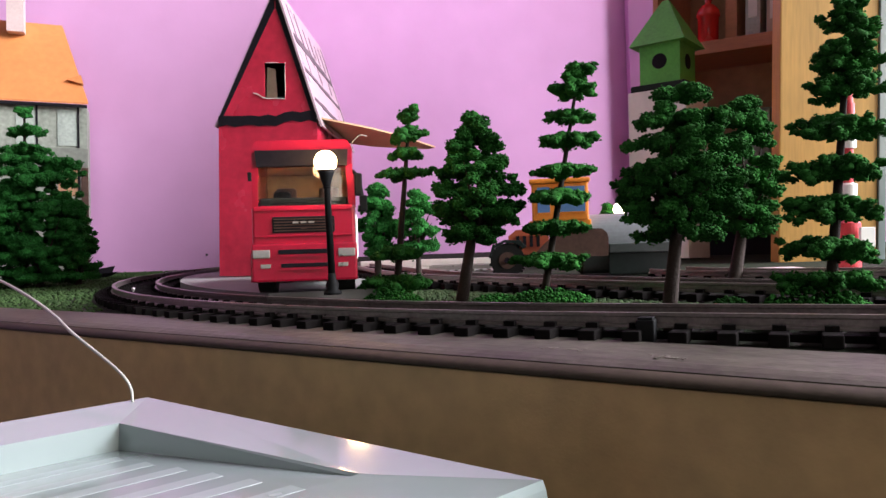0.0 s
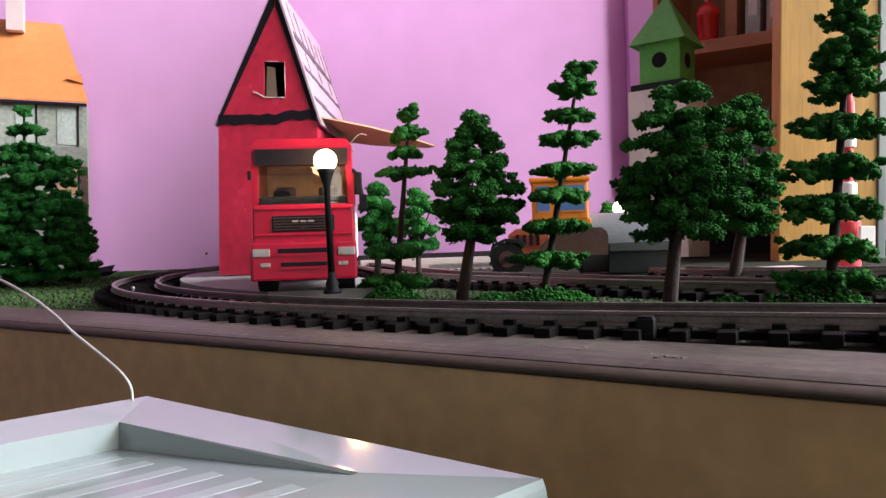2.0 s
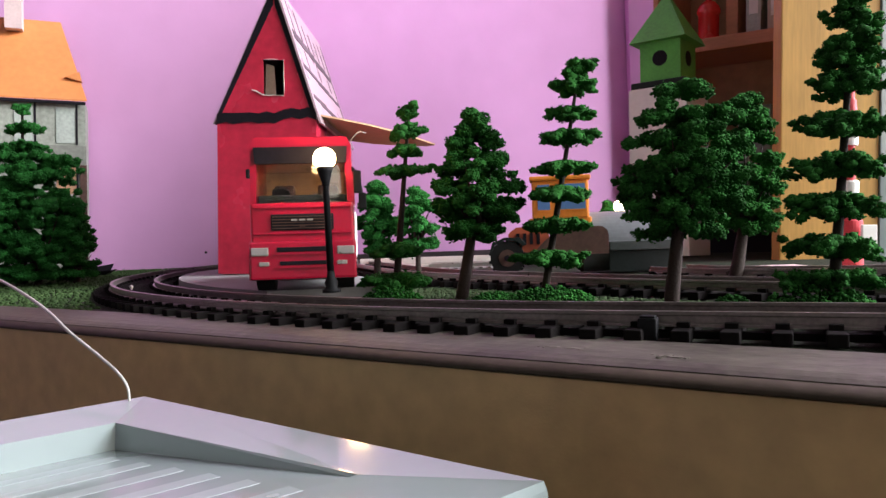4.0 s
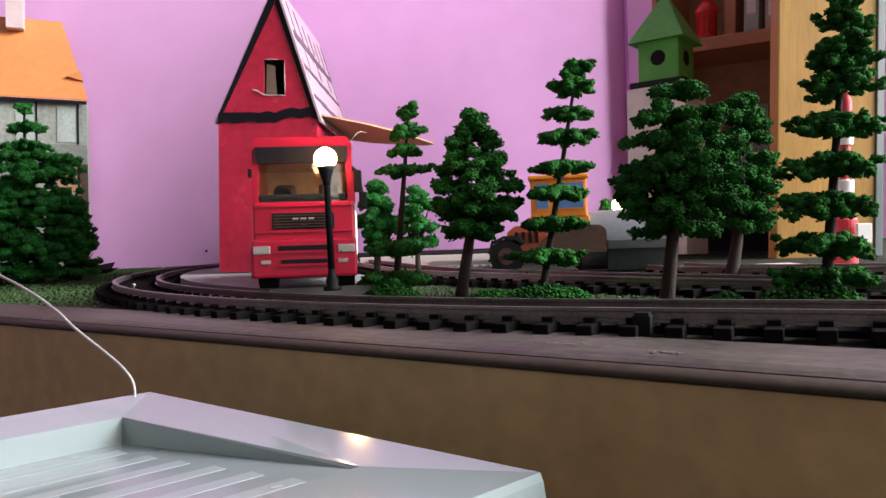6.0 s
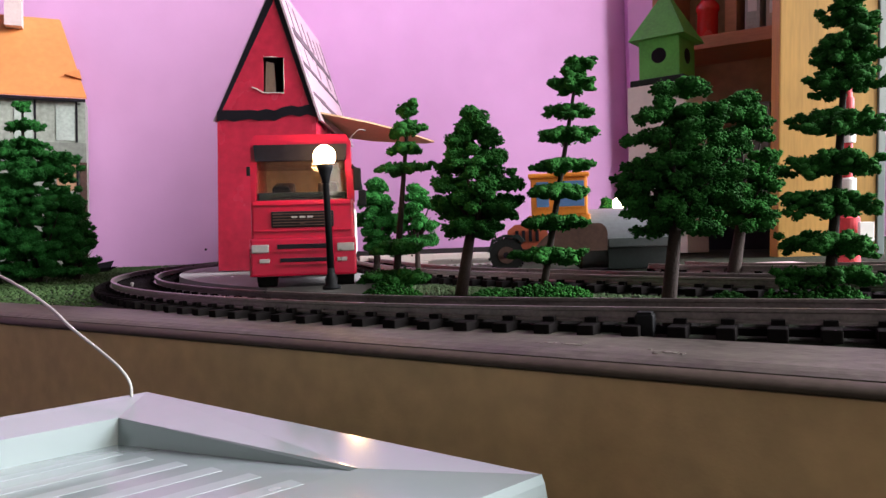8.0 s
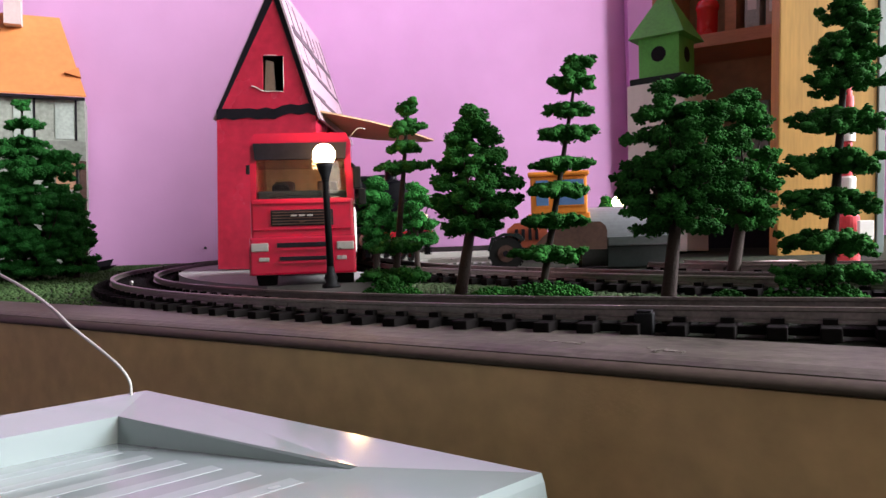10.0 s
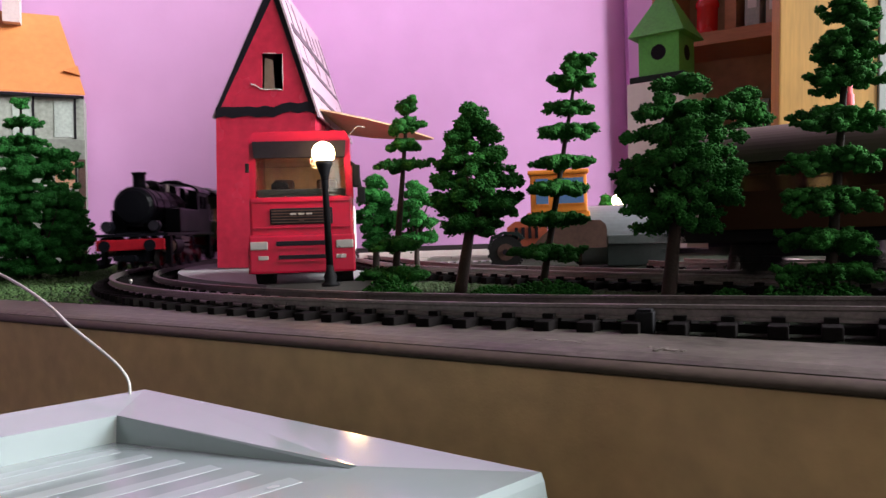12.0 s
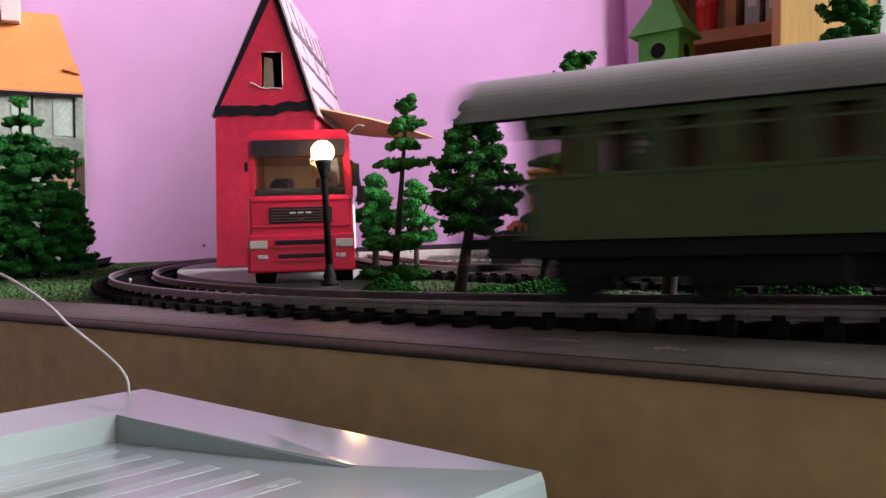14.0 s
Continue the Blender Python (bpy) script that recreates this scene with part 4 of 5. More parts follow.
def cabinet():
    t = thing("pine_cabinet", pose(0.1768, 0.405, 0.0, ry=LEAN, rz=-4), "yellow varnished pine cabinet side panel", "cabinet")
    part("side_panel", box(0, 0, -0.006, 0.0500, 0.012, 0.36, bevel=0.0008), M["pine"], t)
    # Hidden block added to keep window light off the wall near the corner.
    part("shade_block", prism([(0.004, 0.0125), (0.050, 0.0125), (0.165, 0.24), (0.112, 0.24)], -0.006, 0.30, "Z"), M["pine"], t, "unseen pine block behind the panel, shading the wall corner")
    # White strip painted in place of the window brightness right of the cabinet.
    part("window_glare_strip", box(0.0502, -0.001, -0.006, 0.0540, 0.012, 0.36, bevel=0.0005), M["white"], t, "white strip standing in for the bright window past the cabinet")
    b = thing("bookcase", pose(0.1650, 0.56, 0.0, ry=LEAN, rz=-40), "reddish wooden bookcase with open shelves", "bookcase")
    part("shelf", box(-0.01, 0, 0.1415, 0.085, 0.0618, 0.1505, bevel=0.0006), M["shelfwood"], b)
    part("shelf", box(-0.01, 0, 0.26, 0.085, 0.0618, 0.269, bevel=0.0006), M["shelfwood"], b)
    part("back_panel", box(-0.01, 0.062, -0.05, 0.085, 0.066, 0.35), M["darkwood"], b)
    part("end_panel", box(-0.014, 0.002, -0.05, -0.0102, 0.064, 0.35), M["shelfwood"], b)
    part("divider", box(0.0345, 0.015, 0.1506, 0.0425, 0.0615, 0.2599), M["shelfwood"], b)
    # Black strip low across the front fills the dark area under the shelf.
    part("dark_strip", box(-0.01, 0.004, -0.006, 0.085, 0.010, 0.022), M["ink"], b)
    p = thing("red_pot", b.matrix_world @ pose(0.0225, 0.014, 0.1506), "small glossy red plastic pot on a wooden shelf", "pot")
    part("body", lathe([(0.0066, 0), (0.0072, 0.001), (0.0072, 0.019), (0.0080, 0.0195), (0.0082, 0.022), (0.0074, 0.0245), (0.005, 0.0275), (0.0022, 0.029), (0.0026, 0.032), (0.0012, 0.034)]), M["redpot"], p, smooth=True)
    for i, (x, w, m, label, h) in enumerate(((0.050, 0.010, "greypane", "grey green box file standing on a shelf", 0.09), (0.064, 0.012, "beige", "pale brown cardboard box standing on a shelf", 0.07))):
        k = thing("box_file", b.matrix_world @ pose(x, 0.010, 0.1506), label, "box file")
        part("sleeve", box(0, 0, 0, w, 0.05, h, bevel=0.0005), M[m], k)
        part("spine_label", box(w * 0.2, -0.0004, h * 0.15, w * 0.8, 0.0001, h * 0.4), M["whitecard"], k, "pale paper label")
    g = thing("box_file", b.matrix_world @ pose(0.045, 0.010, -0.006), "grey binder standing low in the bookcase", "box file")
    part("sleeve", box(0, 0, 0, 0.022, 0.05, 0.108, bevel=0.0005), M["greycard"], g)
    part("spine_label", box(0.005, -0.0004, 0.02, 0.017, 0.0001, 0.05), M["whitecard"], g)


cabinet()


def striped_pole():
    t = thing("striped_pole", pose(0.1540, 0.292, 0.0, ry=1.4), "red and white striped barrier pole standing upright", "pole")
    part("base_band", lathe([(0.0046, 0), (0.0044, 0.019), (0.0030, 0.0205)]), M["stripered"], t, "red painted base")
    part("pole_core", lathe([(0.0019, 0.020), (0.0017, 0.080)]), M["stripered"], t, "thin red pole")
    for z, hh, r in ((0.0275, 0.0068, 0.0030), (0.0475, 0.0058, 0.0028), (0.0735, 0.0048, 0.0024)):
        part("white_band", lathe([(r, z), (r * 1.06, z + hh * 0.9), (r * 0.9, z + hh)]), M["whitecard"], t, "white collar band")
    part("red_band", lathe([(0.0024, 0.0600), (0.0023, 0.0645)]), M["stripered"], t, "red collar band")
    part("side_plate", box(0.001, -0.007, 0.010, 0.0065, -0.0052, 0.0175, bevel=0.0003), M["whitecard"], t, "small white plate")


striped_pole()

# far tray with loose track on the board
tr = thing("white_tray", pose(-0.005, 0.455, 0.0, rz=-6), "flat white tray lying on the board", "tray")
part("plate", box(-0.045, 0, 0, 0.040, 0.06, 0.002, bevel=0.0006), M["whitecard"], tr)
part("rim", box(-0.045, 0.0, 0.002, 0.040, 0.0016, 0.0062, bevel=0.0004), M["whitecard"], tr)
cs = setting("card_sheet", box(-0.008, 0.360, 0.0, 0.030, 0.405, 0.0008), M["whitecard"], "white card sheet under the loose track")
lt = thing("loose_track_piece", pose(0.0105, 0.372, 0.0009, rz=-4), "short grey track piece lying on white card", "track piece")
part("base", box(-0.018, 0, 0, 0.018, 0.026, 0.0016, bevel=0.0003), M["road"], lt)
for k in range(9):
    part("sleeper", box(-0.0172 + k * 0.0040, -0.0008, 0.0002, -0.0156 + k * 0.0040, 0.0268, 0.0022), M["greycard2"], lt)
for y in (0.005, 0.0215):
    part("rail", box(-0.018, y - 0.0006, 0.0022, 0.018, y + 0.0006, 0.0042), M["chrome"], lt)

SIDING = Track(spline([(0.083, 0.292, 0), (0.094, 0.268, 0), (0.116, 0.248, 0), (0.145, 0.236, 0), (0.19, 0.226, 0), (0.25, 0.214, 0)], 120))
pk = setting("card_patch", box(0.088, 0.245, 0.0, 0.150, 0.330, 0.0012), M["roofpink"], "pale pink card patch on the board")
build_track("siding_track", SIDING, 0.004, SIDING.s[-1] - 0.004, "short curved siding track behind the trees")


# ---- controller in front ----
def controller():
    C, Rr, L = Vector((-0.0594, 0.1514, 0)), Vector((0.0125, 0.1010, 0)), Vector((-0.0784, 0.1335, 0))
    ux = (Rr - C).normalized()
    uy = (L - C).normalized()
    m = Matrix.Translation(C) @ Matrix((ux, uy, Vector((0, 0, 1)))).transposed().to_4x4()
    t = thing("power_controller", Matrix.Identity(4), "white plastic train controller in front of the table edge", "controller")
    Lx, Ly = (Rr - C).length, 0.105

    def P(a, b):
        q = m @ Vector((a, b, 0))
        return (q.x, q.y)
    top = -0.010
    sx, sy = 0.020, 0.0122
    ring = bmesh.new()
    o0 = [P(-0.004, -0.004), P(Lx + 0.004, -0.004), P(Lx + 0.004, Ly), P(-0.004, Ly)]
    o1 = [P(0, 0), P(Lx, 0), P(Lx, Ly), P(0, Ly)]
    i1 = [P(0.0112, 0.0120), P(Lx * 0.735, 0.0088), P(Lx * 0.735, Ly - 0.01), P(0.0112, Ly - 0.01)]
    i0 = [P(0.0118, 0.0127), P(Lx * 0.73, 0.0093), P(Lx * 0.73, Ly - 0.011), P(0.0118, Ly - 0.011)]
    loops = []
    for pts, z in ((o0, -0.06), (o1, top - 0.0012), ([((a[0] * 0.985 + b[0] * 0.015), (a[1] * 0.985 + b[1] * 0.015)) for a, b in zip(o1, i1)], top), (i1, top - 0.0012), (i0, None)):
        fall = (0, 0.0030, 0.0030, 0) if pts is o0 or z == top or z == top - 0.0012 and pts is o1 else (0.0004, 0.0023, 0.0023, 0.0004)
        loops.append([ring.verts.new((x, y, (z if z is not None else top - (0.0058, 0.0016, 0.0016, 0.0058)[i]) - fall[i])) for i, (x, y) in enumerate(pts)])
    for a, b in zip(loops, loops[1:]):
        for i in range(4):
            ring.faces.new((a[i], a[(i + 1) % 4], b[(i + 1) % 4], b[i]))
    ring.faces.new(loops[-1])
    case = part("case", ring, M["white"], t, "white plastic case with a recessed top")
    for k in range(6):
        x = 0.0190 + k * 0.0085
        f = (x - 0.0118) / (Lx * 0.73 - 0.0118)
        a, b_ = P(x, 0.0165), P(x, Ly - 0.013)
        d = (Vector((*b_, 0)) - Vector((*a, 0)))
        rb = box(0, -0.0017, -0.0006, d.length, 0.0017, 0.00005)
        rb.transform(Matrix.Translation((*a, top - 0.0062 + 0.0023 * f)) @ Matrix.Rotation(math.atan2(d.y, d.x), 4, "Z") @ Matrix.Rotation(math.atan(0.0023 / (Lx * 0.73 - 0.0118)), 4, "X"))
        part("rib", rb, M["rib"], case)
    t2 = thing("plastic_lid", pose(-0.105, 0.150, -0.0145, rz=-25), "pale plastic lid lying behind the controller", "lid")
    part("lid_top", box(-0.04, -0.02, -0.02, 0.018, 0.006, 0.0, bevel=0.001), M["white"], t2)


controller()
wire_pts = spline([(-0.1617, 0.2600, 0.0156), (-0.1302, 0.2250, 0.0113), (-0.1059, 0.1950, 0.0082), (-0.0894, 0.1750, 0.0049), (-0.0793, 0.1630, 0.0018), (-0.0698, 0.1550, -0.0022), (-0.0639, 0.1500, -0.0050), (-0.0615, 0.1485, -0.0077), (-0.0611, 0.1480, -0.0108)], 60)
wr = thing("cable", Matrix.Identity(4), "thin white cable hanging over the table edge", "cable")
part("sleeve", tube(wire_pts, lambda u: 0.00042 - 0.00016 * u, 8), M["wire"], wr, smooth=True)

# small clip and pins on the near track
for nm, x, y, z, sx, sz, m, lab in (("track_clip", 0.0352, 0.1345, 0.0022, 0.0016, 0.0021, "black", "black plastic clip on the sleeper ends"), ("track_clip", 0.0415, 0.1375, 0.0022, 0.0022, 0.0016, "brownframe", "brown plastic clip beside the rail")):
    k = thing(nm, pose(x, y, z, rz=-25), lab, "clip")
    part("clip_body", box(-sx, -0.0015, -0.0022, sx, 0.0015, sz - 0.0004, bevel=0.0003), M[m], k)
    part("clip_head", box(-sx * 0.8, -0.0012, sz - 0.0004, sx * 0.8, 0.0012, sz, bevel=0.0001), M[m], k)
pn = thing("track_pin", pose(-0.1225, 0.302, 0.002), "bright metal pin head between the rails", "pin")
part("head", ball(0.0007, (0, 0, 0.0012), 2), M["chrome"], pn, smooth=True)
part("shank", cyl(0.0004, 0.0004, (0, 0, -0.001), (0, 0, 0.001), 10), M["chrome"], pn)

nl_ = thing("wall_nail", pose(-0.1870, 0.6090, 0.0115), "small dark nail in the purple wall", "nail")
part("head", ball(0.0011, (0, -0.0016, 0), 1), M["ink"], nl_)
part("shank", cyl(0.0005, 0.0005, (0, -0.0012, 0), (0, 0.004, 0), 8), M["ink"], nl_)

# pale scuffs on the edging
for x, y, w in ((0.0178, 0.1263, 0.0052), (0.0322, 0.1136, 0.0036)):
    sc = thing("paint_scuff", pose(x, y, 0.0005, rz=-36), "pale worn scuff on the table edging", "scuff")
    fl = random.Random(int(w * 1e5))
    flecks = bmesh.new()
    for _ in range(16):
        fx, fy, fr = fl.uniform(-w, w), fl.gauss(0, 0.0006), fl.uniform(0.00012, 0.00042)
        prism([(fx + fr * 1.8 * fl.uniform(0.6, 1.2) * math.cos(q), fy + fr * fl.uniform(0.5, 1.1) * math.sin(q)) for q in np.linspace(0, 5.3, 7)], -0.0004, 0.00018, "Z", flecks)
    part("mark", flecks, M["scuff"], sc)

ch = thing("dark_offcut", pose(-0.2110, 0.4600, 0.0012, rz=-8), "thin dark plastic offcut lying on the grass", "offcut")
part("strip", prism([(-0.014, 0.0), (0.010, 0.0012), (0.0165, 0.0042), (0.0120, 0.0038), (0.002, 0.0028), (-0.014, 0.0014)], -0.002, 0.002), M["ink"], ch)


# ---- trains: x forward, z = 0 on the rail top ----
def wheel_mesh_parts(parent, x, y, r, side, material, name="driving_wheel", spokes=10, counter=True):
    w = new(name)
    w.parent = parent
    w.matrix_basis = pose(x, y, r)
    w.empty_display_size = 0.003
    rim = bmesh.new()
    n = 28
    for y0, y1, ro, ri in ((-0.0010, 0.0010, r, r * 0.84),):
        rings = []
        for rr, yy in ((ro, y0), (ro, y1), (ri, y1), (ri, y0)):
            rings.append([rim.verts.new((rr * math.cos(math.tau * i / n), yy, rr * math.sin(math.tau * i / n))) for i in range(n)])
        for a, b in zip(rings, rings[1:] + rings[:1]):
            for i in range(n):
                rim.faces.new((a[i], a[(i + 1) % n], b[(i + 1) % n], b[i]))
    part("tyre", rim, M["wheelsteel"], w)
    sp = bmesh.new()
    for k in range(spokes):
        a = math.tau * k / spokes
        cyl(0.0006, 0.0005, (0, 0, 0), (math.cos(a) * r * 0.86, 0, math.sin(a) * r * 0.86), 6, sp)
    cyl(r * 0.24, r * 0.24, (0, -0.0012, 0), (0, 0.0012, 0), 14, sp)
    part("spoke_wheel", sp, M[material], w)
    if counter:
        cw = prism([(r * 0.8 * math.cos(a), r * 0.8 * math.sin(a)) for a in np.linspace(2.2, 4.08, 8)], side * 0.0002, side * 0.0011)
        part("counterweight", cw, M[material], w)
    return w


def steam_loco(name, label, L, red_lines, lit, rod_mat):
    t = thing(name, pose(0, 0, -1), label, "locomotive")
    K, h = M["locoblack"], L / 2
    # frames, running boards and beams
    part("frame", box(-h + 0.004, -0.0055, 0.0042, h - 0.004, 0.0055, 0.0150), K, t)
    part("running_board", box(-h + 0.002, -0.0165, 0.0158, h - 0.002, 0.0165, 0.0172, bevel=0.0003), K, t)
    for s in (1, -1):
        bb = part("buffer_beam", box(s * (h - 0.0015) - 0.0011, -0.0152, 0.0096, s * (h - 0.0015) + 0.0011, 0.0152, 0.0146, bevel=0.0004), M["locored"], t, "red buffer beam")
        for y in (-0.0100, 0.0100):
            part("buffer", cyl(0.0011, 0.0011, (s * (h - 0.001), y, 0.0118), (s * (h + 0.0035), y, 0.0118), 12), K, bb)
            part("buffer_head", cyl(0.0026, 0.0026, (s * (h + 0.0035), y, 0.0118), (s * (h + 0.0043), y, 0.0118), 18), K, bb)
        part("coupling", box(s * h - 0.001, -0.0035, 0.0052, s * (h + 0.0075), 0.0035, 0.0066, bevel=0.0003), K, bb)
        part("coupling_loop", box(s * (h + 0.0072) - 0.0005, -0.0050, 0.0052, s * (h + 0.0072) + 0.0005, 0.0050, 0.0075), K, bb)
        for y in (-0.0105, 0.0105):
            lamp = part("head_lamp", cyl(0.0026, 0.0026, (s * (h - 0.006), y, 0.0205), (s * (h - 0.0015), y, 0.0205), 18), K, t)
            part("lens", cyl(0.0021, 0.0021, (s * (h - 0.0015), y, 0.0205), (s * (h - 0.0009), y, 0.0205), 18), M["headlight"] if lit and s > 0 else M["ink"], lamp)
        part("step_plate", box(s * (h - 0.0075) - 0.004, -0.0120, 0.0173, s * (h - 0.0075) + 0.004, 0.0120, 0.0180), K, t)
        for y in (-0.0148, 0.0148):
            part("step_ladder", box(s * (h - 0.010) - 0.0022, y - 0.0012, 0.0030, s * (h - 0.010) + 0.0022, y + 0.0012, 0.0157, bevel=0.0003), K, t)
    # boiler
    zb, rb = 0.0298, 0.0093
    x0, x1 = -0.014, h - 0.008
    part("boiler", cyl(rb, rb, (x0, 0, zb), (x1 - 0.001, 0, zb), 40), K, t, smooth=False)
    part("smokebox_door", lathe([(rb * 0.97, 0), (rb * 0.95, 0.0008), (rb * 0.8, 0.0020), (rb * 0.4, 0.0028), (0.0012, 0.0030)]), K, t, smooth=False).matrix_basis = pose(x1 - 0.001, 0, zb, ry=90)
    for x in (0.000, 0.013, 0.026, x1 - 0.006):
        part("boiler_band", cyl(rb + 0.0003, rb + 0.0003, (x, 0, zb), (x + 0.0010, 0, zb), 40), K, t)
    part("chimney", lathe([(0.0040, 0), (0.0030, 0.0012), (0.0028, 0.0068), (0.0034, 0.0074), (0.0034, 0.0082), (0.0024, 0.0082)], (x1 - 0.0105, 0, zb + rb - 0.0010)), K, t, smooth=True)
    part("steam_dome", lathe([(0.0048, 0), (0.0045, 0.0034), (0.0036, 0.0050), (0.0012, 0.0058)], (0.016, 0, zb + rb - 0.0012)), K, t, smooth=True)
    part("sand_dome", box(0.001, -0.0040, zb + rb - 0.0020, 0.009, 0.0040, zb + rb + 0.0026, bevel=0.0014), K, t)
    part("whistle", cyl(0.0005, 0.0005, (-0.008, 0.002, zb + rb - 0.001), (-0.008, 0.002, zb + rb + 0.004), 8), M["chrome"], t)
    part("bell", ball(0.0012, (0.0225, 0.0, zb + rb + 0.0014), 2), M["chrome"], t)
    part("handrail", tube([(x0, -0.0098, zb + 0.0035), (x1 - 0.004, -0.0098, zb + 0.0035)], 0.00025, 6), M["steel"] if red_lines else K, t)
    part("handrail", tube([(x0, 0.0098, zb + 0.0035), (x1 - 0.004, 0.0098, zb + 0.0035)], 0.00025, 6), M["steel"] if red_lines else K, t)
    # side tanks
    for s in (1, -1):
        tk = part("side_tank", box(-0.016, s * 0.0128 - 0.0036, 0.0172, 0.026, s * 0.0128 + 0.0036, 0.0292, bevel=0.0008), K, t)
        part("tank_cap", cyl(0.0016, 0.0016, (0.018, s * 0.0128, 0.0292), (0.018, s * 0.0128, 0.0302), 14), K, tk)
        if red_lines:
            for z in (0.0285, 0.0185):
                part("red_line", box(-0.0155, s * 0.0164 - 0.00015, z, 0.0255, s * 0.0164 + 0.00015, z + 0.0005), M["stripered"], tk, "thin red lining")
        # cylinders and motion work
        cy = part("cylinder", cyl(0.0042, 0.0042, (0.024, s * 0.0135, 0.0108), (0.038, s * 0.0135, 0.0108), 24), K, t, smooth=False)
        part("cylinder_cover", cyl(0.0036, 0.0026, (0.038, s * 0.0135, 0.0108), (0.0392, s * 0.0135, 0.0108), 20), M["steel"], cy)
        part("valve_chest", box(0.025, s * 0.0135 - 0.0030, 0.0140, 0.037, s * 0.0135 + 0.0030, 0.0160, bevel=0.0006), K, cy)
        part("slide_bar", box(0.006, s * 0.0150 - 0.0005, 0.0125, 0.025, s * 0.0150 + 0.0005, 0.0142), M[rod_mat], cy)
        part("valve_gear", prism([(0.004, 0.0148), (0.0255, 0.0158), (0.0255, 0.0147), (0.006, 0.0128)], s * 0.0152 - 0.0004, s * 0.0152 + 0.0004), M[rod_mat], cy)
        part("piston_rod", cyl(0.0007, 0.0007, (0.006, s * 0.0150, 0.0108), (0.026, s * 0.0150, 0.0108), 10), M[rod_mat], cy)
    # cab with open windows and bunker
    cx0, cx1 = -h + 0.014, -0.0140
    cab = part("cab", box(cx0, -0.0160, 0.0172, cx1, 0.0160, 0.0300), K, t)
    for s in (1, -1):
        for a, b in ((cx0, cx0 + 0.0035), (cx1 - 0.0035, cx1), ((cx0 + cx1) / 2 - 0.001, (cx0 + cx1) / 2 + 0.001)):
            part("cab_pillar", box(a, s * 0.0154 - 0.0006, 0.0300, b, s * 0.0154 + 0.0006, 0.0385), K, cab)
        part("cab_beam", box(cx0, s * 0.0154 - 0.0006, 0.0370, cx1, s * 0.0154 + 0.0006, 0.0400), K, cab)
        for x in (cx0 + 0.0006, cx1 - 0.0006):
            part("cab_end", prism([(s * 0.0005, 0.0300), (s * 0.0040, 0.0300), (s * 0.0040, 0.0420), (s * 0.0005, 0.0432)], x - 0.0005, x + 0.0005, "X"), K, cab)
            part("cab_end", prism([(s * 0.0105, 0.0300), (s * 0.0150, 0.0300), (s * 0.0150, 0.0390), (s * 0.0105, 0.0405)], x - 0.0005, x + 0.0005, "X"), K, cab)
    prof = [(0.0172 * math.cos(a), 0.0385 + 0.0062 * math.sin(a)) for a in np.linspace(0, math.pi, 13)]
    prof += [(0.0160 * math.cos(a), 0.0383 + 0.0052 * math.sin(a)) for a in np.linspace(math.pi, 0, 13)]
    rb_ = prism(prof, cx0 - 0.002, cx1 + 0.002, "X")
    part("cab_roof", rb_, K, cab)
    part("roof_vent", box((cx0 + cx1) / 2 - 0.005, -0.004, 0.0440, (cx0 + cx1) / 2 + 0.005, 0.004, 0.0460, bevel=0.0006), K, cab)
    part("bunker", box(-h + 0.0025, -0.0150, 0.0172, cx0, 0.0150, 0.0335, bevel=0.0010), K, t)
    cr = []
    rng = random.Random(3)
    for _ in range(60):
        cr.append((Vector((rng.uniform(-h + 0.004, cx0 - 0.001), rng.uniform(-0.013, 0.013), 0.0335)), rng.uniform(0.0007, 0.0014), 0.8))
    crown_object("coal", cr, rng, M["ink"], t)
    # wheels and rods
    wheels = []
    for x in (-0.0200, -0.0010, 0.0160):
        for s in (1, -1):
            wheels.append(wheel_mesh_parts(t, x, s * 0.0092, 0.0084, s, "locored"))
    small = []
    for x in (-0.040, 0.036):
        for s in (1, -1):
            small.append(wheel_mesh_parts(t, x, s * 0.0088, 0.0052, s, "locored", "carrying_wheel", 8, False))
    rods = []
    for s in (1, -1):
        r = new("coupling_rod")
        r.parent = t
        r.empty_display_size = 0.003
        r.matrix_basis = pose(0, 0, 0.0084)
        part("rod", box(-0.0212, s * 0.0120 - 0.0005, -0.0009, 0.0172, s * 0.0120 + 0.0005, 0.0009, bevel=0.0002), M["locored"] if not red_lines else M[rod_mat], r)
        for x in (-0.0200, -0.0010, 0.0160):
            part("rod_boss", cyl(0.0017, 0.0017, (x, s * 0.0120 - 0.0008, 0), (x, s * 0.0120 + 0.0008, 0), 14), M[rod_mat], r)
        part("connecting_rod", prism([(-0.0022, -0.0012), (-0.0022, 0.0012), (0.0205, 0.0032), (0.0205, 0.0016)], s * 0.0138 - 0.0005, s * 0.0138 + 0.0005), M[rod_mat], r)
        rods.append(r)
    return t, wheels, rods


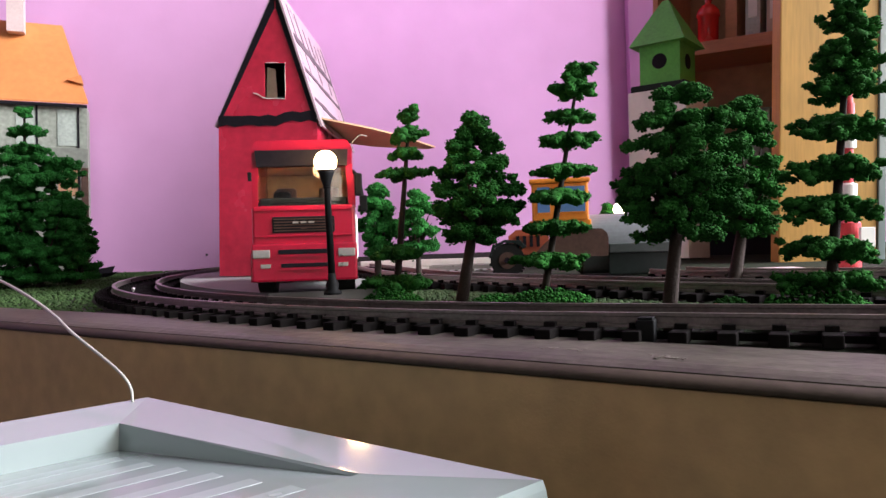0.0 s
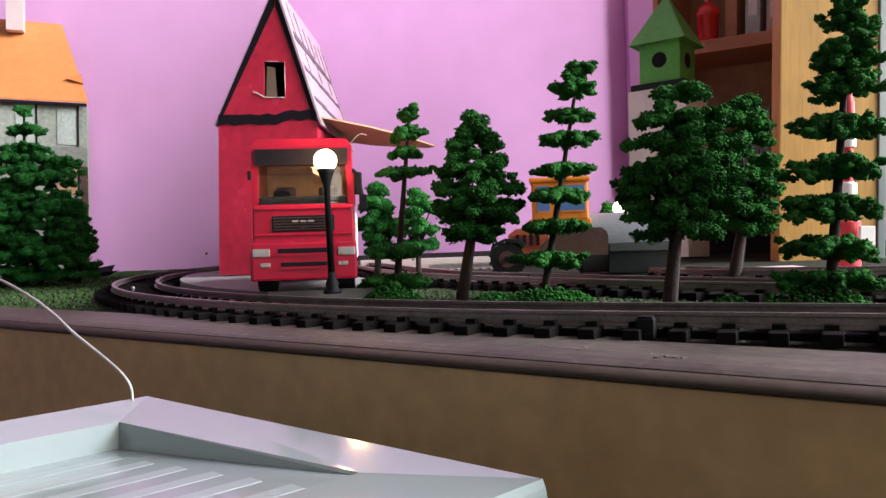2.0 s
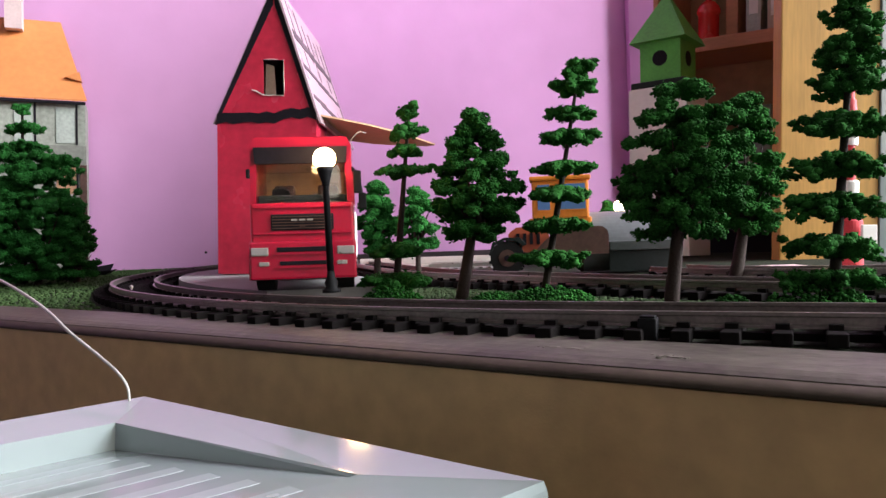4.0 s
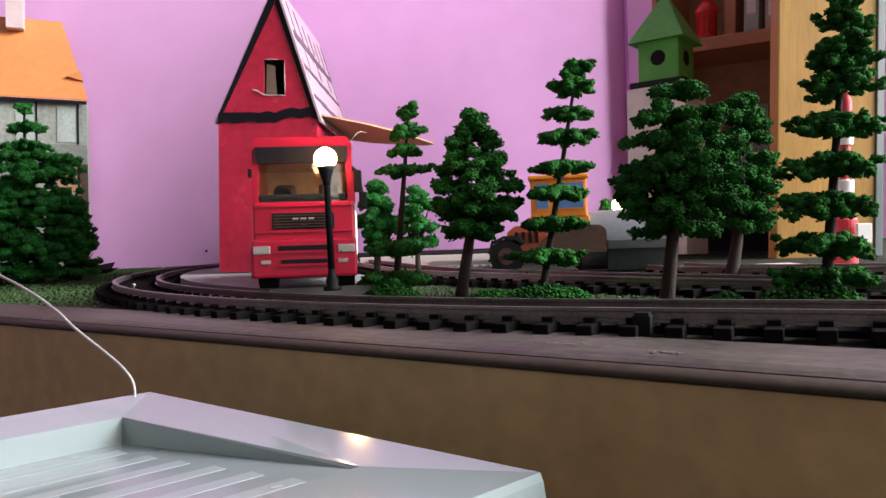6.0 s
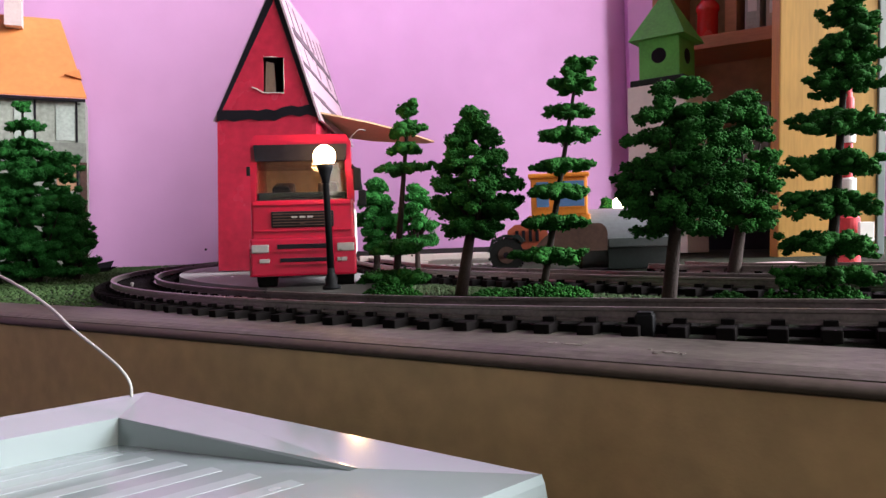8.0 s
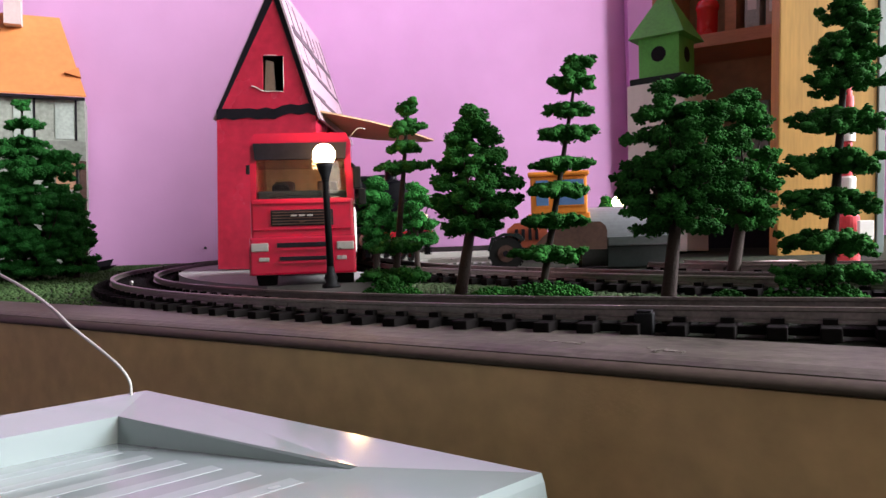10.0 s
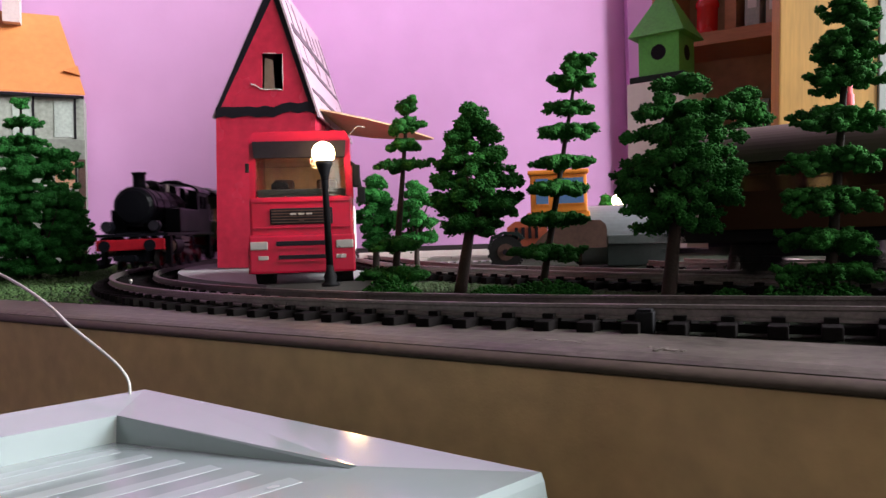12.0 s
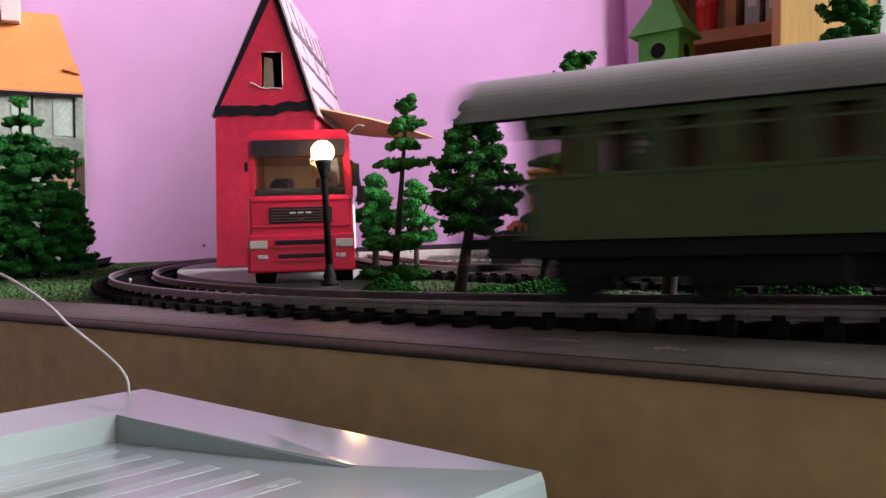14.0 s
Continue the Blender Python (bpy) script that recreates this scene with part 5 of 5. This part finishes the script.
def coach(name, label, L, body_mat, roof_mat, low=0.0):
    t = thing(name, pose(0, 0, -1), label, "coach")
    B, h, hw = M[body_mat], L / 2, 0.0152
    xb = h - 0.0115
    z0, zs, zw, zt = 0.0118, 0.0232 - low * 0.4, 0.0318 - low * 0.85, 0.0345 - low
    n = 8
    for s in (1, -1):
        sd = part("side_wall", box(-xb, s * hw - 0.0006, z0, xb, s * hw + 0.0006, zs), B, t)
        part("cornice", box(-xb, s * hw - 0.0006, zw, xb, s * hw + 0.0006, zt), B, sd)
        part("waist_rail", box(-xb, s * (hw + 0.0006) - 0.0002, zs - 0.0006, xb, s * (hw + 0.0006) + 0.0003, zs + 0.0001), B, sd)
        pitch = 2 * xb / n
        for k in range(n + 1):
            c = -xb + k * pitch
            a, b = max(-xb, c - pitch * 0.2), min(xb, c + pitch * 0.2)
            part("pillar", box(a, s * hw - 0.0006, zs, b, s * hw + 0.0006, zw), B, sd)
        for k in range(n):
            c = -xb + (k + 0.5) * pitch
            part("window_pane", box(c - pitch * 0.3, s * (hw - 0.0003) - 0.0001, zs, c + pitch * 0.3, s * (hw - 0.0003) + 0.0001, zw), M["coachglass"], sd).visible_shadow = False
            part("window_bar", box(c - pitch * 0.3, s * hw - 0.0004, zw - 0.0022, c + pitch * 0.3, s * hw + 0.0004, zw - 0.0017), B, sd)
    for s in (1, -1):
        for y0, y1 in ((-hw, -0.0042), (0.0042, hw)):
            part("end_wall", box(s * xb - 0.0006, y0, z0, s * xb + 0.0006, y1, zt + 0.003), B, t)
        part("end_lintel", box(s * xb - 0.0006, -0.0042, zw, s * xb + 0.0006, 0.0042, zt + 0.005), B, t)
        part("end_door", box(s * xb - 0.0004, -0.0042, z0, s * xb + 0.0004, 0.0042, 0.0225), B, t)
        pf = part("platform", box(s * (xb + 0.0006), -0.0145, 0.0112, s * (h - 0.001), 0.0145, 0.0128), M["black"], t)
        for y0, y1 in ((-0.0145, -0.0050), (0.0050, 0.0145)):
            if s > 0:
                part("platform_gate", box(h - 0.0022, y0, 0.0128, h - 0.0014, y1, 0.0232), B, pf)
            else:
                for q in range(4):
                    yb = y0 + (y1 - y0) * (q + 0.5) / 4
                    part("rail_bar", box(-h + 0.0015, yb - 0.0002, 0.0128, -h + 0.0019, yb + 0.0002, 0.0232), M["black"], pf)
        part("platform_rail", box(s * (h - 0.0018) - 0.0005, -0.0150, 0.0232, s * (h - 0.0018) + 0.0005, 0.0150, 0.0238), B, pf)
        for y in (-0.0148, 0.0148):
            if s > 0:
                part("side_gate", box(s * (xb + 0.001), y - 0.0003, 0.0128, s * (h - 0.0018), y + 0.0003, 0.0228), B, pf)
            else:
                part("side_rail", box(-h + 0.0018, y - 0.0003, 0.0222, -xb - 0.001, y + 0.0003, 0.0228), M["black"], pf)
                for q in range(3):
                    part("rail_bar", box(-h + 0.0040 + q * 0.0025, y - 0.0002, 0.0128, -h + 0.0044 + q * 0.0025, y + 0.0002, 0.0222), M["black"], pf)
            part("corner_post", box(s * (h - 0.0020) - 0.0005, y - 0.0005, 0.0128, s * (h - 0.0020) + 0.0005, y + 0.0005, zt), M["black"], pf)
        for y in (-0.0100, 0.0100):
            part("buffer", cyl(0.0010, 0.0010, (s * (h - 0.002), y, 0.0112), (s * (h + 0.003), y, 0.0112), 12), M["black"], pf)
            part("buffer_head", cyl(0.0024, 0.0024, (s * (h + 0.003), y, 0.0112), (s * (h + 0.0038), y, 0.0112), 16), M["black"], pf)
        part("coupling", box(s * (h - 0.002), -0.003, 0.0055, s * (h + 0.006), 0.003, 0.0068), M["black"], pf)
        # bogie
        bg = part("bogie", box(s * (h - 0.030) - 0.017, -0.0120, 0.0050, s * (h - 0.030) + 0.017, 0.0120, 0.0085, bevel=0.0006), M["black"], t)
        for dx in (-0.0115, 0.0115):
            for y in (-0.0086, 0.0086):
                part("wheel", cyl(0.0055, 0.0055, (s * (h - 0.030) + dx, y - 0.0011, 0.0055), (s * (h - 0.030) + dx, y + 0.0011, 0.0055), 24), M["black"], bg)
            for y in (-0.0124, 0.0124):
                part("axle_box", box(s * (h - 0.030) + dx - 0.002, y - 0.0010, 0.0035, s * (h - 0.030) + dx + 0.002, y + 0.0010, 0.0078, bevel=0.0004), M["black"], bg)
    part("floor_pan", box(-xb, -hw + 0.0006, 0.0112, xb, hw - 0.0006, 0.0124), M["black"], t)
    part("solebar", box(-h + 0.001, -0.0147, 0.0086, h - 0.001, 0.0147, 0.0118, bevel=0.0003), M["black"], t, "black underframe")
    for a, b in ((-xb + 0.001, -xb * 0.74), (-xb * 0.52, xb - 0.001)):
        part("partition", box(a, -0.0006, 0.0124, b, 0.0006, zw + 0.0012), M["darkwood"], t)
    part("equipment_box", box(-0.010, -0.0130, 0.0035, 0.008, 0.0130, 0.0086, bevel=0.0006), M["black"], t)
    for k in range(n - 1):
        c = -xb + (k + 1) * 2 * xb / n
        for y in (-0.0085, 0.0085):
            part("seat_bench", box(c - 0.0016, y - 0.0055, 0.0124, c + 0.0016, y + 0.0055, 0.0215, bevel=0.0004), M["darkwood"], t)
    # arched roof
    m_ = 30
    top_p = [(0.0170 * math.cos(a), zt + 0.0091 * math.sin(a) ** 0.9) for a in np.linspace(0, math.pi, m_ + 1)]
    in_p = [(0.0164 * math.cos(a), zt - 0.0005 + 0.0087 * math.sin(a) ** 0.9) for a in np.linspace(0, math.pi, m_ + 1)]
    rb = prism(top_p + in_p[::-1], -h - 0.0012, h + 0.0012, "X")
    lin = [(y * 0.985, z - 0.0002) for y, z in in_p]
    inner = [(y * 0.96, z - 0.0007) for y, z in in_p]
    # Black sheet under the roof puts the underside's shade into colour.
    part("roof_underside_shade", prism(lin + inner[::-1], -h - 0.0010, h + 0.0010, "X"), M["black"], t, "black sheet for the shade under the roof")
    for s in (1, -1):
        # Black panels added where shade fills the arch above each end wall.
        part("arch_shade", prism([(y * 0.95, max(z - 0.0010, zt + 0.0031)) for y, z in in_p[1:-1]], s * xb - 0.0004, s * xb + 0.0004, "X"), M["black"], t, "black panel for the shade in the arch over the end wall")
    rf = part("roof", rb, M[roof_mat], t, "arched roof")
    for s in (1, -1):
        part("gutter", box(-h - 0.001, s * 0.0168 - 0.0005, zt - 0.0008, h + 0.001, s * 0.0168 + 0.0004, zt + 0.0004), M[roof_mat], rf)
    for k in range(5):
        c = -0.054 + k * 0.027
        part("roof_vent", cyl(0.0016, 0.0020, (c, 0.003, zt + 0.0078), (c, 0.003, zt + 0.0098), 12), M[roof_mat], rf)
    return t


LB, LC, LA, LD = 0.103, 0.113, 0.110, 0.136
loco_b, wheels_b, rods_b = steam_loco("tank_locomotive", "black model tank locomotive with red buffer beam and wheels", LB, False, False, "steel")
coach_b = coach("green_coach", "bottle green model coach with grey arched roof", LC, "coachgreen", "coachroof")
loco_a, wheels_a, rods_a = steam_loco("lit_tank_locomotive", "black model tank locomotive with red lines and lit lamps", LA, True, True, "steel")
coach_a = coach("brown_coach", "red brown model coach with dark roof", LD, "brown", "darkroof", 0.0055)


def on_track(track, s, half, direction):
    """Pose of a vehicle with its pivots at s - half and s + half."""
    a, b = track.at(s - half), track.at(s + half)
    d = (b - a) * direction
    return Matrix.Translation((a + b) / 2 + Vector((0, 0, RAIL_TOP))) @ Matrix.Rotation(math.atan2(d.y, d.x), 4, "Z")


# front ends along the tracks: seconds, metres
RUN_B = [(9.6, 1.225), (10.0, 1.165), (10.5, 1.062), (11.1, 0.945), (11.5, 0.868), (12.0, 0.768), (12.3, 0.697), (12.5, 0.645), (12.7, 0.594), (13.0, 0.5155), (13.2, 0.4645), (13.4, 0.4175), (13.6, 0.3710), (13.8, 0.3255), (14.0, 0.2815)]
RUN_A = [(8.4, 0.300), (8.8, 0.312), (9.3, 0.360), (9.8, 0.448), (10.3, 0.552), (10.6, 0.617), (10.9, 0.680), (11.0, 0.701), (11.5, 0.806), (12.0, 0.911), (12.5, 1.016), (13.0, 1.121), (14.0, 1.20)]


def along(run, t):
    ts, ss = [r[0] for r in run], [r[1] for r in run]
    if t <= ts[0]:
        return ss[0]
    k = max(i for i in range(len(ts)) if ts[i] <= t)
    if k >= len(ts) - 1:
        return ss[-1]
    def slope(i):
        i0, i1 = max(i - 1, 0), min(i + 1, len(ts) - 1)
        return 0.0 if i == 0 else (ss[i1] - ss[i0]) / (ts[i1] - ts[i0])
    dt = ts[k + 1] - ts[k]
    f = (t - ts[k]) / dt
    return ((2 * f ** 3 - 3 * f * f + 1) * ss[k] + (f ** 3 - 2 * f * f + f) * dt * slope(k) + (3 * f * f - 2 * f ** 3) * ss[k + 1] + (f ** 3 - f * f) * dt * slope(k + 1))


def run_train(track, run, sign, loco, L, half_l, car, lag, half_c, wheels, rods):
    """sign is the way along the track; lag is from the loco's front to the coach's middle."""
    t0 = run[0][0]
    steps = [0.0] + [t0 + i * 0.1 for i in range(int((14.0 - t0) / 0.1 + 1e-6) + 1)]
    if steps[-1] < 13.999:
        steps.append(14.0)
    walk(loco, [(t, on_track(track, along(run, t) - sign * L / 2, half_l, sign)) for t in steps])
    walk(car, [(t, on_track(track, along(run, t) - sign * lag, half_c, sign)) for t in steps])
    fine = [0.0] + [round(t0 * 30 + i) / 30 for i in range(int((14.0 - t0) * 30) + 1)]
    homes = [(w, w.matrix_basis.copy()) for w in wheels]
    rod_home = [(r, r.matrix_basis.copy()) for r in rods]
    for w, m in homes:
        walk(w, [(t, m @ Matrix.Rotation(abs(along(run, t) - run[0][1]) / 0.0084, 4, "Y")) for t in fine])
    for i, (r, m) in enumerate(rod_home):
        rows = []
        for t in fine:
            a = abs(along(run, t) - run[0][1]) / 0.0084 + i * math.pi / 2
            rows.append((t, Matrix.Translation((0.0032 * math.sin(a), 0, 0.0032 * math.cos(a))) @ m))
        walk(r, rows)


def motions():
    run_train(FRONT, RUN_B, -1, loco_b, LB, 0.020, coach_b, LB + 0.020 + LC / 2, 0.030, wheels_b, rods_b)
    run_train(MID, RUN_A, 1, loco_a, LA, 0.020, coach_a, LA + 0.010 + LD / 2, 0.036, wheels_a, rods_a)


motions()
